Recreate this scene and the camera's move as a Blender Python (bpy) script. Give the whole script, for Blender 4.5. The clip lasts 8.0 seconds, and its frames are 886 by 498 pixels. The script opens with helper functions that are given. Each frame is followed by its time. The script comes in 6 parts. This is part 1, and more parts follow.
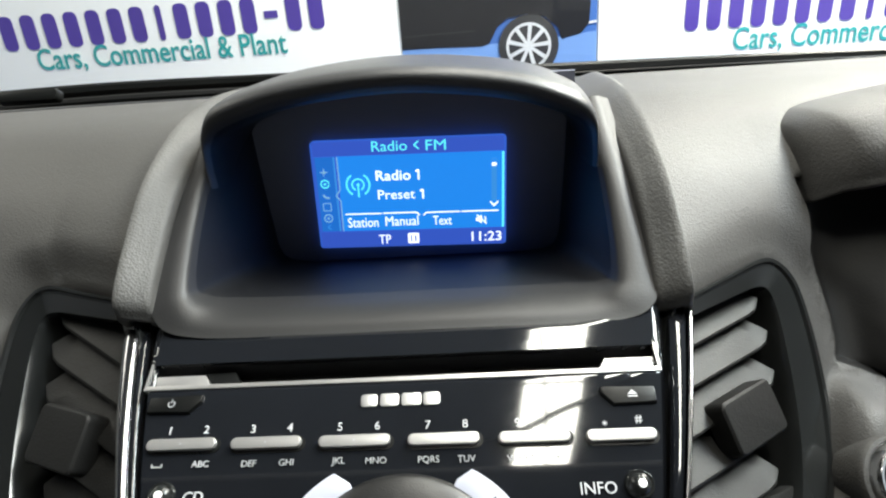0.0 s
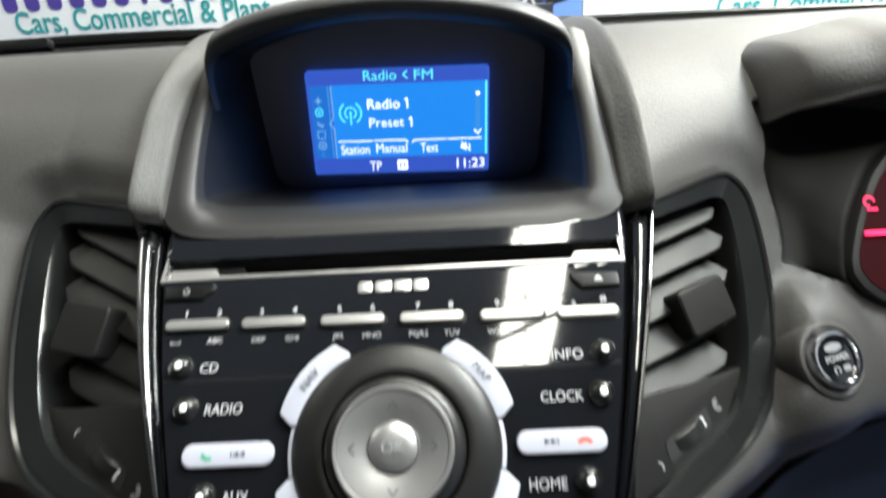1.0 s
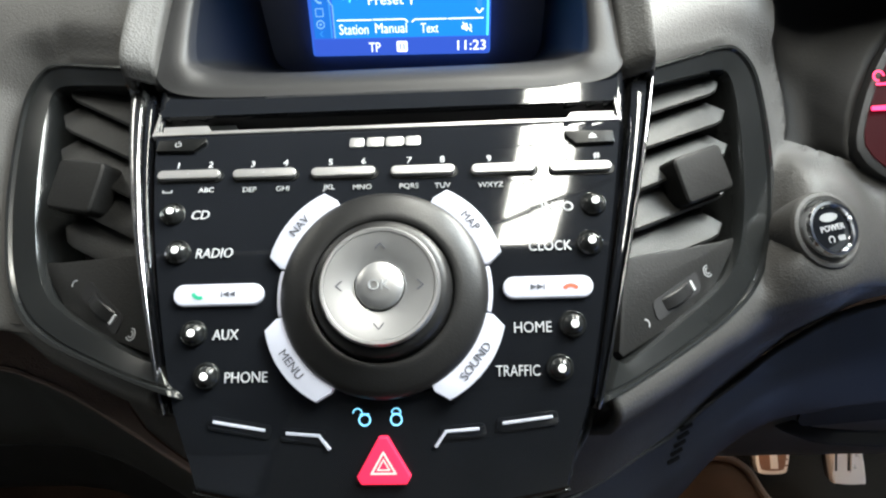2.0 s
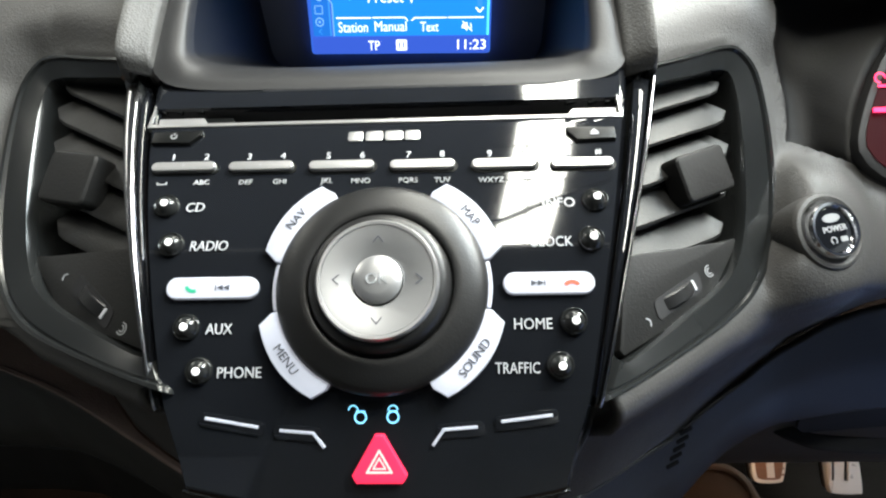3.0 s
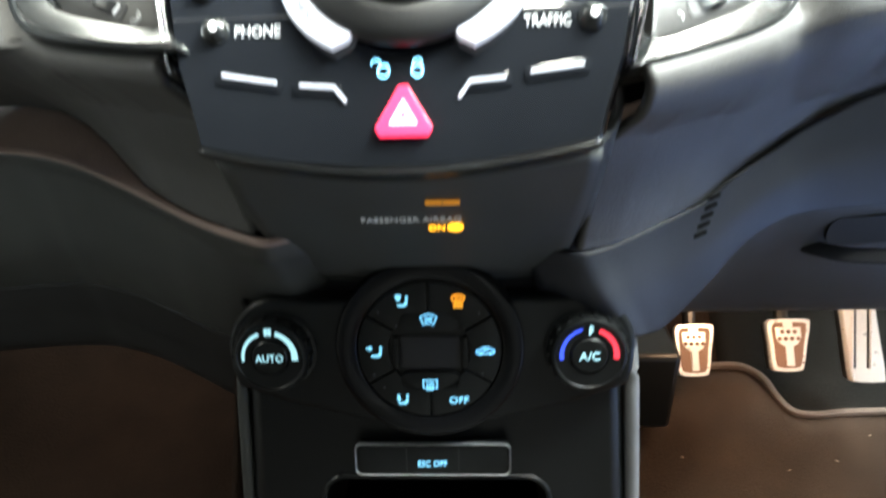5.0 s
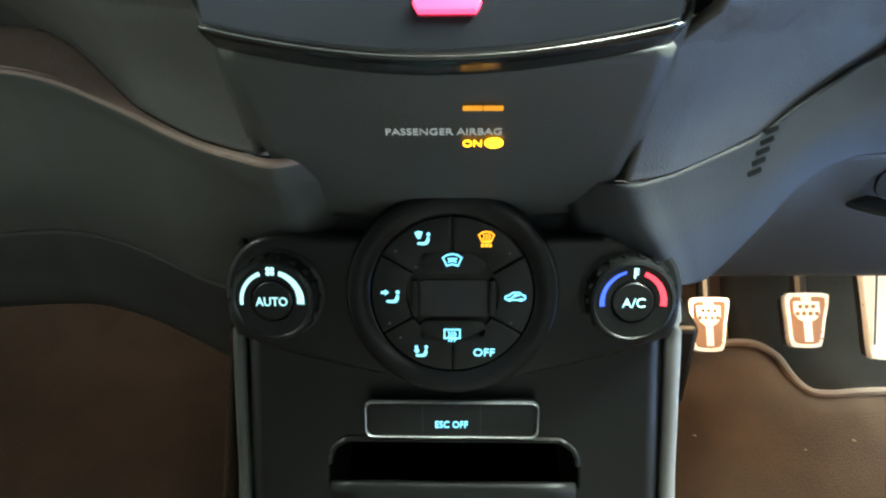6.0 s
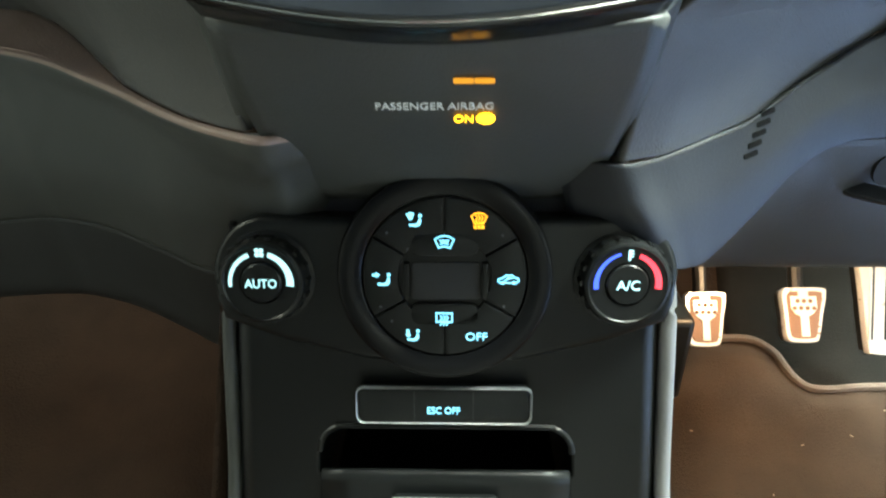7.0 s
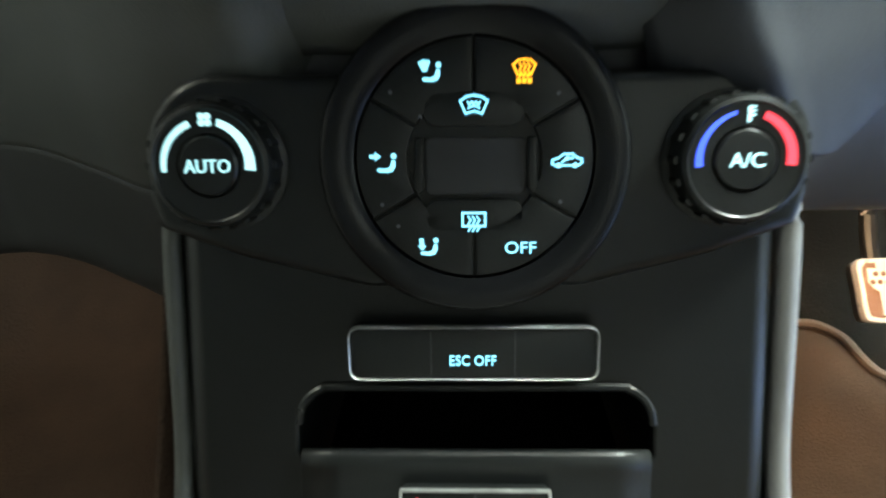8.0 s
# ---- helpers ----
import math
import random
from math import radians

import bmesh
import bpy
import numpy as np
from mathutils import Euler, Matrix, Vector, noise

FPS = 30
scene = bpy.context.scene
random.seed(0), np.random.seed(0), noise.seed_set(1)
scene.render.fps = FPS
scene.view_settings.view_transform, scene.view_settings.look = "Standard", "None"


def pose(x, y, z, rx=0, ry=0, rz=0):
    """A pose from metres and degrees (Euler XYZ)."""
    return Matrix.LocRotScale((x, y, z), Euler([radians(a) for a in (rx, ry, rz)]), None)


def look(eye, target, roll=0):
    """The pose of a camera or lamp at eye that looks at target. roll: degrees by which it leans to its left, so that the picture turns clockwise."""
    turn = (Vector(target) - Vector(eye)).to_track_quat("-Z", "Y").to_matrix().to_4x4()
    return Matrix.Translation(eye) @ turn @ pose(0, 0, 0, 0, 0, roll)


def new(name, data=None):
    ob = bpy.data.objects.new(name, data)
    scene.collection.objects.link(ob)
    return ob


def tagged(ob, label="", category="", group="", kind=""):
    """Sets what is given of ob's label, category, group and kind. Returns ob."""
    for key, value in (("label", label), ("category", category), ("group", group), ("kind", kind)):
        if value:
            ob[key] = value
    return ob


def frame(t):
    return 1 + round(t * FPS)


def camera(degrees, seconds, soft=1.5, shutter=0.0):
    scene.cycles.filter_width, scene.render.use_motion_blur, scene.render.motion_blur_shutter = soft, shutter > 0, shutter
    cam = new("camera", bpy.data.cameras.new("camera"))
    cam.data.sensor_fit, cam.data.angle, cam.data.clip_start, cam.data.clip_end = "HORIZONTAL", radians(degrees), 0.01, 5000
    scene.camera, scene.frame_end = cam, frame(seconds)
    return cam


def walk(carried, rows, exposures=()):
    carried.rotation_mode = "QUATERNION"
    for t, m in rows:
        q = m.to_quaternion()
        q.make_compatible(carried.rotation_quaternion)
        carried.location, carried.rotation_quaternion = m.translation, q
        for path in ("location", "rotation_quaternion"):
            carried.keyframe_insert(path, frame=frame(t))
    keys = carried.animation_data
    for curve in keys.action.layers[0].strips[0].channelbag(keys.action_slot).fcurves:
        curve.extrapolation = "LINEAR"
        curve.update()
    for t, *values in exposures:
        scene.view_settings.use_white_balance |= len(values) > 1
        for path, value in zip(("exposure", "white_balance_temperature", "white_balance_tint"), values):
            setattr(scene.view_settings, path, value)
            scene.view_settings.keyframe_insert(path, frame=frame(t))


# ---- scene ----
# camera and its walk
cam = camera(71.9, 8.0, soft=2.2, shutter=0.5)
PATH = [
    (0, (0.0320, -0.1250, 0.7405), (-0.0642, 1.6288, 0.0160), -4.17),
    (0.5, (0.0329, -0.1284, 0.7388), (-0.0305, 1.6142, -0.0158), -4.18),
    (0.7, (0.0301, -0.1388, 0.7338), (-0.0225, 1.5979, -0.0349), -3.92),
    (1, (0.0308, -0.1620, 0.7230), (-0.0276, 1.6518, -0.1175), -3.69),
    (1.2, (0.0333, -0.1781, 0.7116), (-0.0437, 1.5193, -0.1385), -3.63),
    (1.5, (0.0338, -0.1905, 0.6868), (-0.0347, 1.5885, -0.2236), -3.1),
    (1.7, (0.0369, -0.1846, 0.6885), (-0.0477, 1.4772, -0.2288), -3.39),
    (2.8, (0.0359, -0.1740, 0.6881), (-0.0485, 1.4647, -0.2698), -2.58),
    (3, (0.0349, -0.1773, 0.6819), (-0.0445, 1.5722, -0.2839), -2.26),
    (3.5, (0.0386, -0.1807, 0.6815), (-0.0648, 1.4709, -0.2521), -2.78),
    (4, (0.0345, -0.2002, 0.6559), (-0.0436, 1.4495, -0.2834), -2.31),
    (4.2, (0.0331, -0.2027, 0.6438), (-0.0436, 1.4408, -0.3065), -2.09),
    (4.5, (0.0335, -0.2117, 0.6245), (-0.0768, 1.5217, -0.3670), -2.29),
    (4.7, (0.0292, -0.2194, 0.6055), (-0.0570, 1.4352, -0.3245), -2.22),
    (5, (0.0255, -0.2281, 0.5708), (-0.0673, 1.4435, -0.3275), -2.41),
    (5.2, (0.0195, -0.2242, 0.5464), (-0.0563, 1.4536, -0.3422), -1.48),
    (6.3, (0.0060, -0.2110, 0.5325), (-0.0397, 1.4471, -0.3941), -0.71),
    (6.5, (0.0061, -0.2109, 0.5327), (-0.0356, 1.4499, -0.3893), -0.63),
    (7, (0.0090, -0.2128, 0.5231), (-0.0358, 1.4534, -0.3890), -0.53),
    (7.3, (0.0111, -0.2106, 0.5032), (-0.0433, 1.4772, -0.3676), -0.91),
    (7.5, (0.0111, -0.2114, 0.4829), (-0.0758, 1.4851, -0.3684), -1.14),
    (7.7, (0.0031, -0.1987, 0.4649), (-0.0608, 1.5034, -0.3770), -0.97),
    (8, (0.0004, -0.1633, 0.4432), (-0.0653, 1.5389, -0.3983), -1.37),
]
EXPOSURES = [(0, 0.15, 6900, 5), (0.5, 0.15, 6900, 5), (1.0, 0.22, 6900, 5), (1.5, 0.56, 6800, 5), (3.8, 0.64, 6800, 4), (4.5, 1.28, 6600, 3),
             (5.0, 2.40, 6750, 0), (5.2, 2.55, 6750, -4), (6.3, 3.15, 7000, -11), (7.0, 3.20, 7050, -10), (8.0, 3.05, 7000, -8)]
walk(cam, [(t, look(eye, target, roll)) for t, eye, target, roll in PATH], EXPOSURES)

# world and large lights: a showroom lit by long ceiling lamps and added unseen fills
world = bpy.data.worlds.new("showroom_air")
world.use_nodes = True
world.node_tree.nodes["Background"].inputs[0].default_value = (0.9, 0.95, 1.0, 1)
world.node_tree.nodes["Background"].inputs[1].default_value = 0.05
scene.world = world


def area_lamp(name, size_x, size_y, power, colour, m):
    data = bpy.data.lights.new(name, "AREA")
    data.shape, data.size, data.size_y, data.energy, data.color = "RECTANGLE", size_x, size_y, power, colour
    ob = new(name, data)
    ob.matrix_world = m
    return ob


area_lamp("ceiling_lamp", 0.25, 3.6, 105, (1.0, 0.98, 0.95), pose(0.40, 0.7, 3.11, 0, 0, -4))
# next two are unseen, added to light the dash from right and left
area_lamp("ceiling_lamp", 0.6, 3.4, 260, (1.0, 0.98, 0.95), pose(2.0, 1.7, 2.7, 0, 24, 0))
area_lamp("ceiling_lamp", 0.5, 2.4, 34, (1.0, 0.98, 0.95), pose(-2.9, 1.0, 3.0, 0, -16, 0))
# unseen fill added from behind for the surfaces that face rearwards
area_lamp("rear_fill", 6.0, 2.4, 45, (0.80, 0.97, 1.0), pose(0, -8.9, 1.3, 90, 0, 0))
# unseen fill added high on the right to brighten the driver's side
area_lamp("right_fill", 0.8, 1.6, 142, (0.80, 0.89, 1.0), pose(1.7, 0.40, 2.95, 0, 36, 0))
# unseen low fill added to give the shroud its cool light
area_lamp("low_side_fill", 1.8, 2.2, 5.5, (0.84, 0.93, 1.0), pose(3.6, -1.3, 1.0, 0, 86, 0))
area_lamp("footwell_lamp", 0.10, 0.03, 0.112, (1.0, 0.62, 0.40), pose(0.285, 0.185, 0.298, 12, 0, 0))
area_lamp("footwell_lamp", 0.06, 0.03, 0.020, (1.0, 0.55, 0.34), pose(-0.33, 0.20, 0.30, 10, 0, 0))

# ---- materials ----


def material(name, colour, rough=0.5, metal=0.0, coat=0.0, glow=0.0, glow_colour=None,
             grain=0.0, grain_size=0.001, mottle=0.0, mottle_size=0.05, rough_var=0.0, spec=0.5):
    m = bpy.data.materials.new(name)
    m.use_nodes = True
    nt = m.node_tree
    b = nt.nodes["Principled BSDF"]
    b.inputs["Base Color"].default_value = (*colour, 1)
    b.inputs["Roughness"].default_value = rough
    b.inputs["Metallic"].default_value = metal
    b.inputs["Specular IOR Level"].default_value = spec
    b.inputs["Coat Weight"].default_value = coat
    b.inputs["Coat Roughness"].default_value = 0.04
    if glow:
        b.inputs["Emission Color"].default_value = (*(glow_colour or colour), 1)
        b.inputs["Emission Strength"].default_value = glow
    if grain or mottle or rough_var:
        tc = nt.nodes.new("ShaderNodeTexCoord")
        geo = nt.nodes.new("ShaderNodeNewGeometry")
    if grain:
        n1 = nt.nodes.new("ShaderNodeTexVoronoi")
        n1.inputs["Scale"].default_value = 1 / grain_size
        nt.links.new(geo.outputs["Position"], n1.inputs["Vector"])
        n2 = nt.nodes.new("ShaderNodeTexNoise")
        n2.inputs["Scale"].default_value = 0.45 / grain_size
        nt.links.new(geo.outputs["Position"], n2.inputs["Vector"])
        add = nt.nodes.new("ShaderNodeMath")
        nt.links.new(n1.outputs["Distance"], add.inputs[0])
        nt.links.new(n2.outputs["Fac"], add.inputs[1])
        bump = nt.nodes.new("ShaderNodeBump")
        bump.inputs["Strength"].default_value = grain
        bump.inputs["Distance"].default_value = grain_size * 0.5
        nt.links.new(add.outputs[0], bump.inputs["Height"])
        nt.links.new(bump.outputs["Normal"], b.inputs["Normal"])
    if mottle or rough_var:
        n3 = nt.nodes.new("ShaderNodeTexNoise")
        n3.inputs["Scale"].default_value = 1 / mottle_size
        n3.inputs["Detail"].default_value = 6
        nt.links.new(geo.outputs["Position"], n3.inputs["Vector"])
    if mottle:
        mix = nt.nodes.new("ShaderNodeMix")
        mix.data_type = "RGBA"
        mix.inputs["A"].default_value = (*[c * (1 - mottle) for c in colour], 1)
        mix.inputs["B"].default_value = (*[min(1, c * (1 + mottle)) for c in colour], 1)
        nt.links.new(n3.outputs["Fac"], mix.inputs["Factor"])
        nt.links.new(mix.outputs["Result"], b.inputs["Base Color"])
    if rough_var:
        mr = nt.nodes.new("ShaderNodeMapRange")
        mr.inputs["To Min"].default_value = max(0, rough - rough_var)
        mr.inputs["To Max"].default_value = rough + rough_var
        nt.links.new(n3.outputs["Fac"], mr.inputs["Value"])
        nt.links.new(mr.outputs["Result"], b.inputs["Roughness"])
    return m


def pane_material(name, tint):
    m = bpy.data.materials.new(name)
    m.use_nodes = True
    nt = m.node_tree
    out = nt.nodes["Material Output"]
    clear = nt.nodes.new("ShaderNodeBsdfTransparent")
    clear.inputs[0].default_value = (*tint, 1)
    gloss = nt.nodes.new("ShaderNodeBsdfGlossy")
    gloss.inputs["Roughness"].default_value = 0.02
    face = nt.nodes.new("ShaderNodeLayerWeight")
    steep = nt.nodes.new("ShaderNodeMath")
    steep.operation = "POWER"
    steep.inputs[1].default_value = 5.0
    nt.links.new(face.outputs["Facing"], steep.inputs[0])
    fres = nt.nodes.new("ShaderNodeMath")
    fres.operation = "MULTIPLY_ADD"
    fres.inputs[1].default_value, fres.inputs[2].default_value = 0.90, 0.05
    nt.links.new(steep.outputs[0], fres.inputs[0])
    mix = nt.nodes.new("ShaderNodeMixShader")
    nt.links.new(fres.outputs[0], mix.inputs[0])
    nt.links.new(clear.outputs[0], mix.inputs[1])
    nt.links.new(gloss.outputs[0], mix.inputs[2])
    nt.links.new(mix.outputs[0], out.inputs["Surface"])
    return m


SOFT = material("soft_dash_vinyl", (0.050, 0.0485, 0.046), 0.55, grain=0.36, grain_size=0.0008, mottle=0.14, mottle_size=0.06, rough_var=0.08)
HARD = material("hard_grey_plastic", (0.068, 0.069, 0.068), 0.45, grain=0.2, grain_size=0.0007, mottle=0.12, mottle_size=0.05, rough_var=0.07)
# darkness and blue cast stand in for shade and cool light on the shroud
LOWER = material("shade_tinted_plastic", (0.020, 0.0215, 0.026), 0.5, spec=0.25, grain=0.2, grain_size=0.0007, mottle=0.15, mottle_size=0.05, rough_var=0.07)
PANEL = material("grained_black_panel", (0.044, 0.046, 0.044), 0.48, spec=0.35, grain=0.25, grain_size=0.0007, mottle=0.15, mottle_size=0.04, rough_var=0.07)
# brown raised to stand in for warm light on the ledge
SHELF = material("warm_lit_ledge", (0.21, 0.145, 0.12), 0.55, grain=0.5, grain_size=0.0009, mottle=0.25, mottle_size=0.02)
RIDGE = material("textured_grey_rubber", (0.070, 0.069, 0.066), 0.55, grain=0.4, grain_size=0.0010, mottle=0.3, mottle_size=0.02)
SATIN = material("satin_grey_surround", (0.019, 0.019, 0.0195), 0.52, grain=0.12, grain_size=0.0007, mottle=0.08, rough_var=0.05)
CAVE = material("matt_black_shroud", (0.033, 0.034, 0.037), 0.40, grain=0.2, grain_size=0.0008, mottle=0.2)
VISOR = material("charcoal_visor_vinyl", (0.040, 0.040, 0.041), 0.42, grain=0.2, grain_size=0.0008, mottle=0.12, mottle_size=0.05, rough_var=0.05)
# darker copy of the display housing's plastic, with shade put into the colour
RECESS_SHADED = material("shaded_recess_plastic", (0.010, 0.0105, 0.012), 0.5, spec=0.3, grain=0.15, grain_size=0.0008, mottle=0.15)
GLOSS = material("piano_black", (0.008, 0.009, 0.011), 0.055, coat=0.6, mottle=0.2, mottle_size=0.03, rough_var=0.012)
BEZEL = material("satin_black_bezel", (0.013, 0.014, 0.014), 0.17, spec=0.40, mottle=0.2, mottle_size=0.03, rough_var=0.04)
SLAT = material("vent_slat_plastic", (0.014, 0.014, 0.0136), 0.45, spec=0.22, grain=0.2, grain_size=0.0008, mottle=0.1)
BLACK = material("black_plastic", (0.0055, 0.006, 0.006), 0.34, spec=0.2, grain=0.1, grain_size=0.0007, mottle=0.2, rough_var=0.06)
RUBBER = material("black_rubber", (0.010, 0.010, 0.010), 0.38, grain=0.15, grain_size=0.0006, mottle=0.15)
VOID = material("deep_black_recess", (0.007, 0.007, 0.008), 0.7)
FUNNEL = material("matt_black_funnel", (0.011, 0.011, 0.011), 0.55, spec=0.35, grain=0.15, grain_size=0.0007)
DISC = material("brushed_silver_disc", (0.40, 0.40, 0.40), 0.42, 0.85, grain=0.04, grain_size=0.0004, rough_var=0.06, mottle_size=0.01)
RING_BLACK = material("black_ring", (0.0045, 0.0045, 0.005), 0.24, spec=0.14, grain=0.08, grain_size=0.0006, rough_var=0.05)
# lit and shaded copies of the same rail plastic
RAIL_LIT = material("lit_grey_edge", (0.11, 0.11, 0.112), 0.42, grain=0.15, grain_size=0.0007, mottle=0.15, mottle_size=0.02)
RAIL_SHADED = material("shaded_grey_edge", (0.024, 0.026, 0.024), 0.5, grain=0.15, grain_size=0.0007, mottle=0.15, mottle_size=0.02)
STRIP = material("polished_trim", (0.40, 0.40, 0.405), 0.18, 1.0, rough_var=0.04, mottle_size=0.01)
# lightened so that its colour stands in for glare round the screen
BACKING = material("glare_lifted_navy", (0.20, 0.21, 0.26), 0.4, mottle=0.1)
SLOT = material("black_slot", (0.005, 0.005, 0.005), 0.9, spec=0.1)
CHROME = material("bright_chrome", (0.78, 0.78, 0.79), 0.12, 1.0, rough_var=0.04, mottle_size=0.01)
SILVER = material("satin_silver", (0.52, 0.52, 0.52), 0.36, 0.85, grain=0.05, grain_size=0.0004, rough_var=0.05, mottle_size=0.01)
KEY = material("silver_key", (0.42, 0.415, 0.41), 0.36, 0.7, rough_var=0.06, mottle_size=0.01)
WHITE_KEY = material("pale_backlit_key", (0.46, 0.475, 0.55), 0.35, glow=0.10, glow_colour=(0.80, 0.84, 1.0))
PRINT = material("white_backlit_print", (0.46, 0.47, 0.49), 0.5, glow=0.03, glow_colour=(0.9, 0.94, 1.0))
DIM_PRINT = material("grey_print", (0.30, 0.31, 0.32), 0.5, glow=0.03, glow_colour=(0.8, 0.85, 0.9))
DARK_PRINT = material("dark_print", (0.06, 0.065, 0.08), 0.5)
GREEN = material("green_print", (0.02, 0.35, 0.2), 0.5, glow=0.1)
RED_PRINT = material("red_print", (0.75, 0.10, 0.05), 0.5, glow=0.1)
LED = material("white_led", (0.9, 0.9, 0.9), 0.3, glow=0.7, glow_colour=(0.95, 0.97, 1.0))
LOCK = material("lit_lock_blue", (0.2, 0.5, 0.8), 0.4, glow=1.0, glow_colour=(0.22, 0.66, 1.0))
ICE = material("ice_blue_light", (0.2, 0.5, 0.8), 0.4, glow=0.27, glow_colour=(0.22, 0.66, 1.0))
ICE_SOFT = material("ice_white_light", (0.4, 0.7, 0.8), 0.4, glow=0.19, glow_colour=(0.42, 0.78, 0.95))
AMBER = material("amber_light", (0.8, 0.35, 0.02), 0.4, glow=0.75, glow_colour=(1.0, 0.40, 0.02))
# emission that stands in for the amber lamp's reflection
AMBER_MIRRORED = material("amber_reflection", (0.5, 0.2, 0.02), 0.4, glow=0.09, glow_colour=(1.0, 0.38, 0.03))
AMBER_ICON = material("amber_icon", (0.8, 0.35, 0.02), 0.4, glow=0.25, glow_colour=(1.0, 0.40, 0.03))
RED_ARC = material("red_arc_light", (0.7, 0.03, 0.05), 0.4, glow=0.25, glow_colour=(1.0, 0.04, 0.08))
BLUE_ARC = material("blue_arc_light", (0.03, 0.05, 0.6), 0.4, glow=0.24, glow_colour=(0.04, 0.10, 1.0))
HAZARD = material("red_hazard_plastic", (0.75, 0.02, 0.06), 0.3, glow=0.75, glow_colour=(1.0, 0.03, 0.10))
HAZARD_LINE = material("pink_hazard_lines", (0.9, 0.4, 0.4), 0.3, glow=0.9, glow_colour=(1.0, 0.45, 0.42))
NEEDLE = material("red_needle", (0.8, 0.02, 0.08), 0.4, glow=2.5, glow_colour=(1.0, 0.03, 0.13))
# faint red emission stands in for bloom round the needle
DIAL_RED = material("needle_bloom_dial", (0.010, 0.002, 0.003), 0.5, spec=0.1, glow=0.03, glow_colour=(1.0, 0.05, 0.10))
SCREEN_BLUE = material("lit_blue_screen", (0.01, 0.05, 0.25), 0.2, glow=0.85, glow_colour=(0.035, 0.125, 0.68))
SCREEN_LIGHT = material("lit_mid_blue_panel", (0.02, 0.1, 0.3), 0.2, glow=1.0, glow_colour=(0.012, 0.23, 0.85))
SCREEN_DEEP = material("lit_deep_blue_bar", (0.01, 0.03, 0.2), 0.2, glow=0.80, glow_colour=(0.040, 0.110, 0.66))
SCREEN_COLUMN = material("lit_column_blue", (0.02, 0.08, 0.3), 0.2, glow=0.85, glow_colour=(0.014, 0.17, 0.70))
SCREEN_EDGE = material("lit_soft_blue_track", (0.03, 0.15, 0.4), 0.2, glow=0.9, glow_colour=(0.04, 0.28, 0.80))
SCREEN_CYAN = material("lit_cyan_mark", (0.1, 0.5, 0.6), 0.3, glow=1.25, glow_colour=(0.10, 0.75, 0.85))
SCREEN_PALE = material("lit_pale_blue_mark", (0.3, 0.5, 0.7), 0.3, glow=0.7, glow_colour=(0.25, 0.55, 0.95))
SCREEN_WHITE = material("lit_white_letter", (0.7, 0.7, 0.7), 0.3, glow=1.35, glow_colour=(0.85, 0.93, 1.0))
CARPET = material("brown_black_carpet", (0.016, 0.0095, 0.0065), 0.95, grain=0.5, grain_size=0.002, mottle=0.45, mottle_size=0.035, spec=0.1)
MAT = material("charcoal_mat_pile", (0.027, 0.0175, 0.0125), 0.95, grain=0.7, grain_size=0.0011, mottle=0.75, mottle_size=0.075, spec=0.1)
CRUMB = material("pale_crumb", (0.30, 0.25, 0.20), 0.8, mottle=0.3, mottle_size=0.01)
HEEL = material("black_heel_felt", (0.008, 0.0075, 0.007), 0.95, grain=0.4, grain_size=0.0012, mottle=0.3, mottle_size=0.03, spec=0.04)
PIPING = material("mat_edge_binding", (0.07, 0.048, 0.037), 0.8, grain=0.6, grain_size=0.001)
PEDAL_METAL = material("brushed_pedal_metal", (0.78, 0.75, 0.72), 0.30, 0.35, grain=0.1, grain_size=0.0006, rough_var=0.08, mottle_size=0.008)
PEDAL_RUBBER = material("worn_pedal_rubber", (0.16, 0.085, 0.055), 0.6, grain=0.2, grain_size=0.0007, mottle=0.2)
FRAME_GREY = material("scuffed_grey_frame", (0.40, 0.41, 0.40), 0.32, 0.8, mottle=0.6, mottle_size=0.006)
HEADLINER = material("darkened_headliner", (0.06, 0.06, 0.06), 0.9, grain=0.3, grain_size=0.003, mottle=0.1)
SHEET_WHITE = material("white_banner_vinyl", (0.88, 0.88, 0.87), 0.35, mottle=0.03, mottle_size=0.4)
SIGN_PURPLE = material("purple_sign_print", (0.075, 0.045, 0.30), 0.4, mottle=0.25, mottle_size=0.5)
SIGN_TEAL = material("teal_sign_print", (0.03, 0.33, 0.33), 0.4, mottle=0.1)
SIGN_BLUE = material("blue_sign_print", (0.05, 0.14, 0.42), 0.4, mottle=0.2, mottle_size=0.3)
SIGN_FLOOR = material("pale_blue_sign_print", (0.16, 0.30, 0.62), 0.4, mottle=0.2, mottle_size=0.2)
SIGN_BLACK = material("black_sign_print", (0.012, 0.012, 0.015), 0.35, mottle=0.3, mottle_size=0.1)
SIGN_TYRE = material("tyre_grey_sign_print", (0.03, 0.03, 0.032), 0.5, mottle=0.2)
SIGN_RIM = material("silver_sign_print", (0.6, 0.61, 0.63), 0.4, mottle=0.1)
ROOM_WALL = material("grey_showroom_wall", (0.55, 0.56, 0.57), 0.7, mottle=0.05, mottle_size=0.8)
ROOM_TOP = material("grey_roof_sheeting", (0.10, 0.103, 0.106), 0.8, mottle=0.2, mottle_size=0.4)
ROOM_FLOOR = material("blue_bounce_floor", (0.13, 0.19, 0.40), 0.3, mottle=0.1, mottle_size=0.5)
GLASS = pane_material("clear_glass", (0.95, 0.97, 0.96))

# ---- building helpers ----


def thing(name, label, category, at=(0, 0, 0), group="", kind=""):
    ob = new(name)
    ob.empty_display_size = 0.01
    ob.matrix_world = Matrix.Translation(at)
    return tagged(ob, label, category, group, kind)


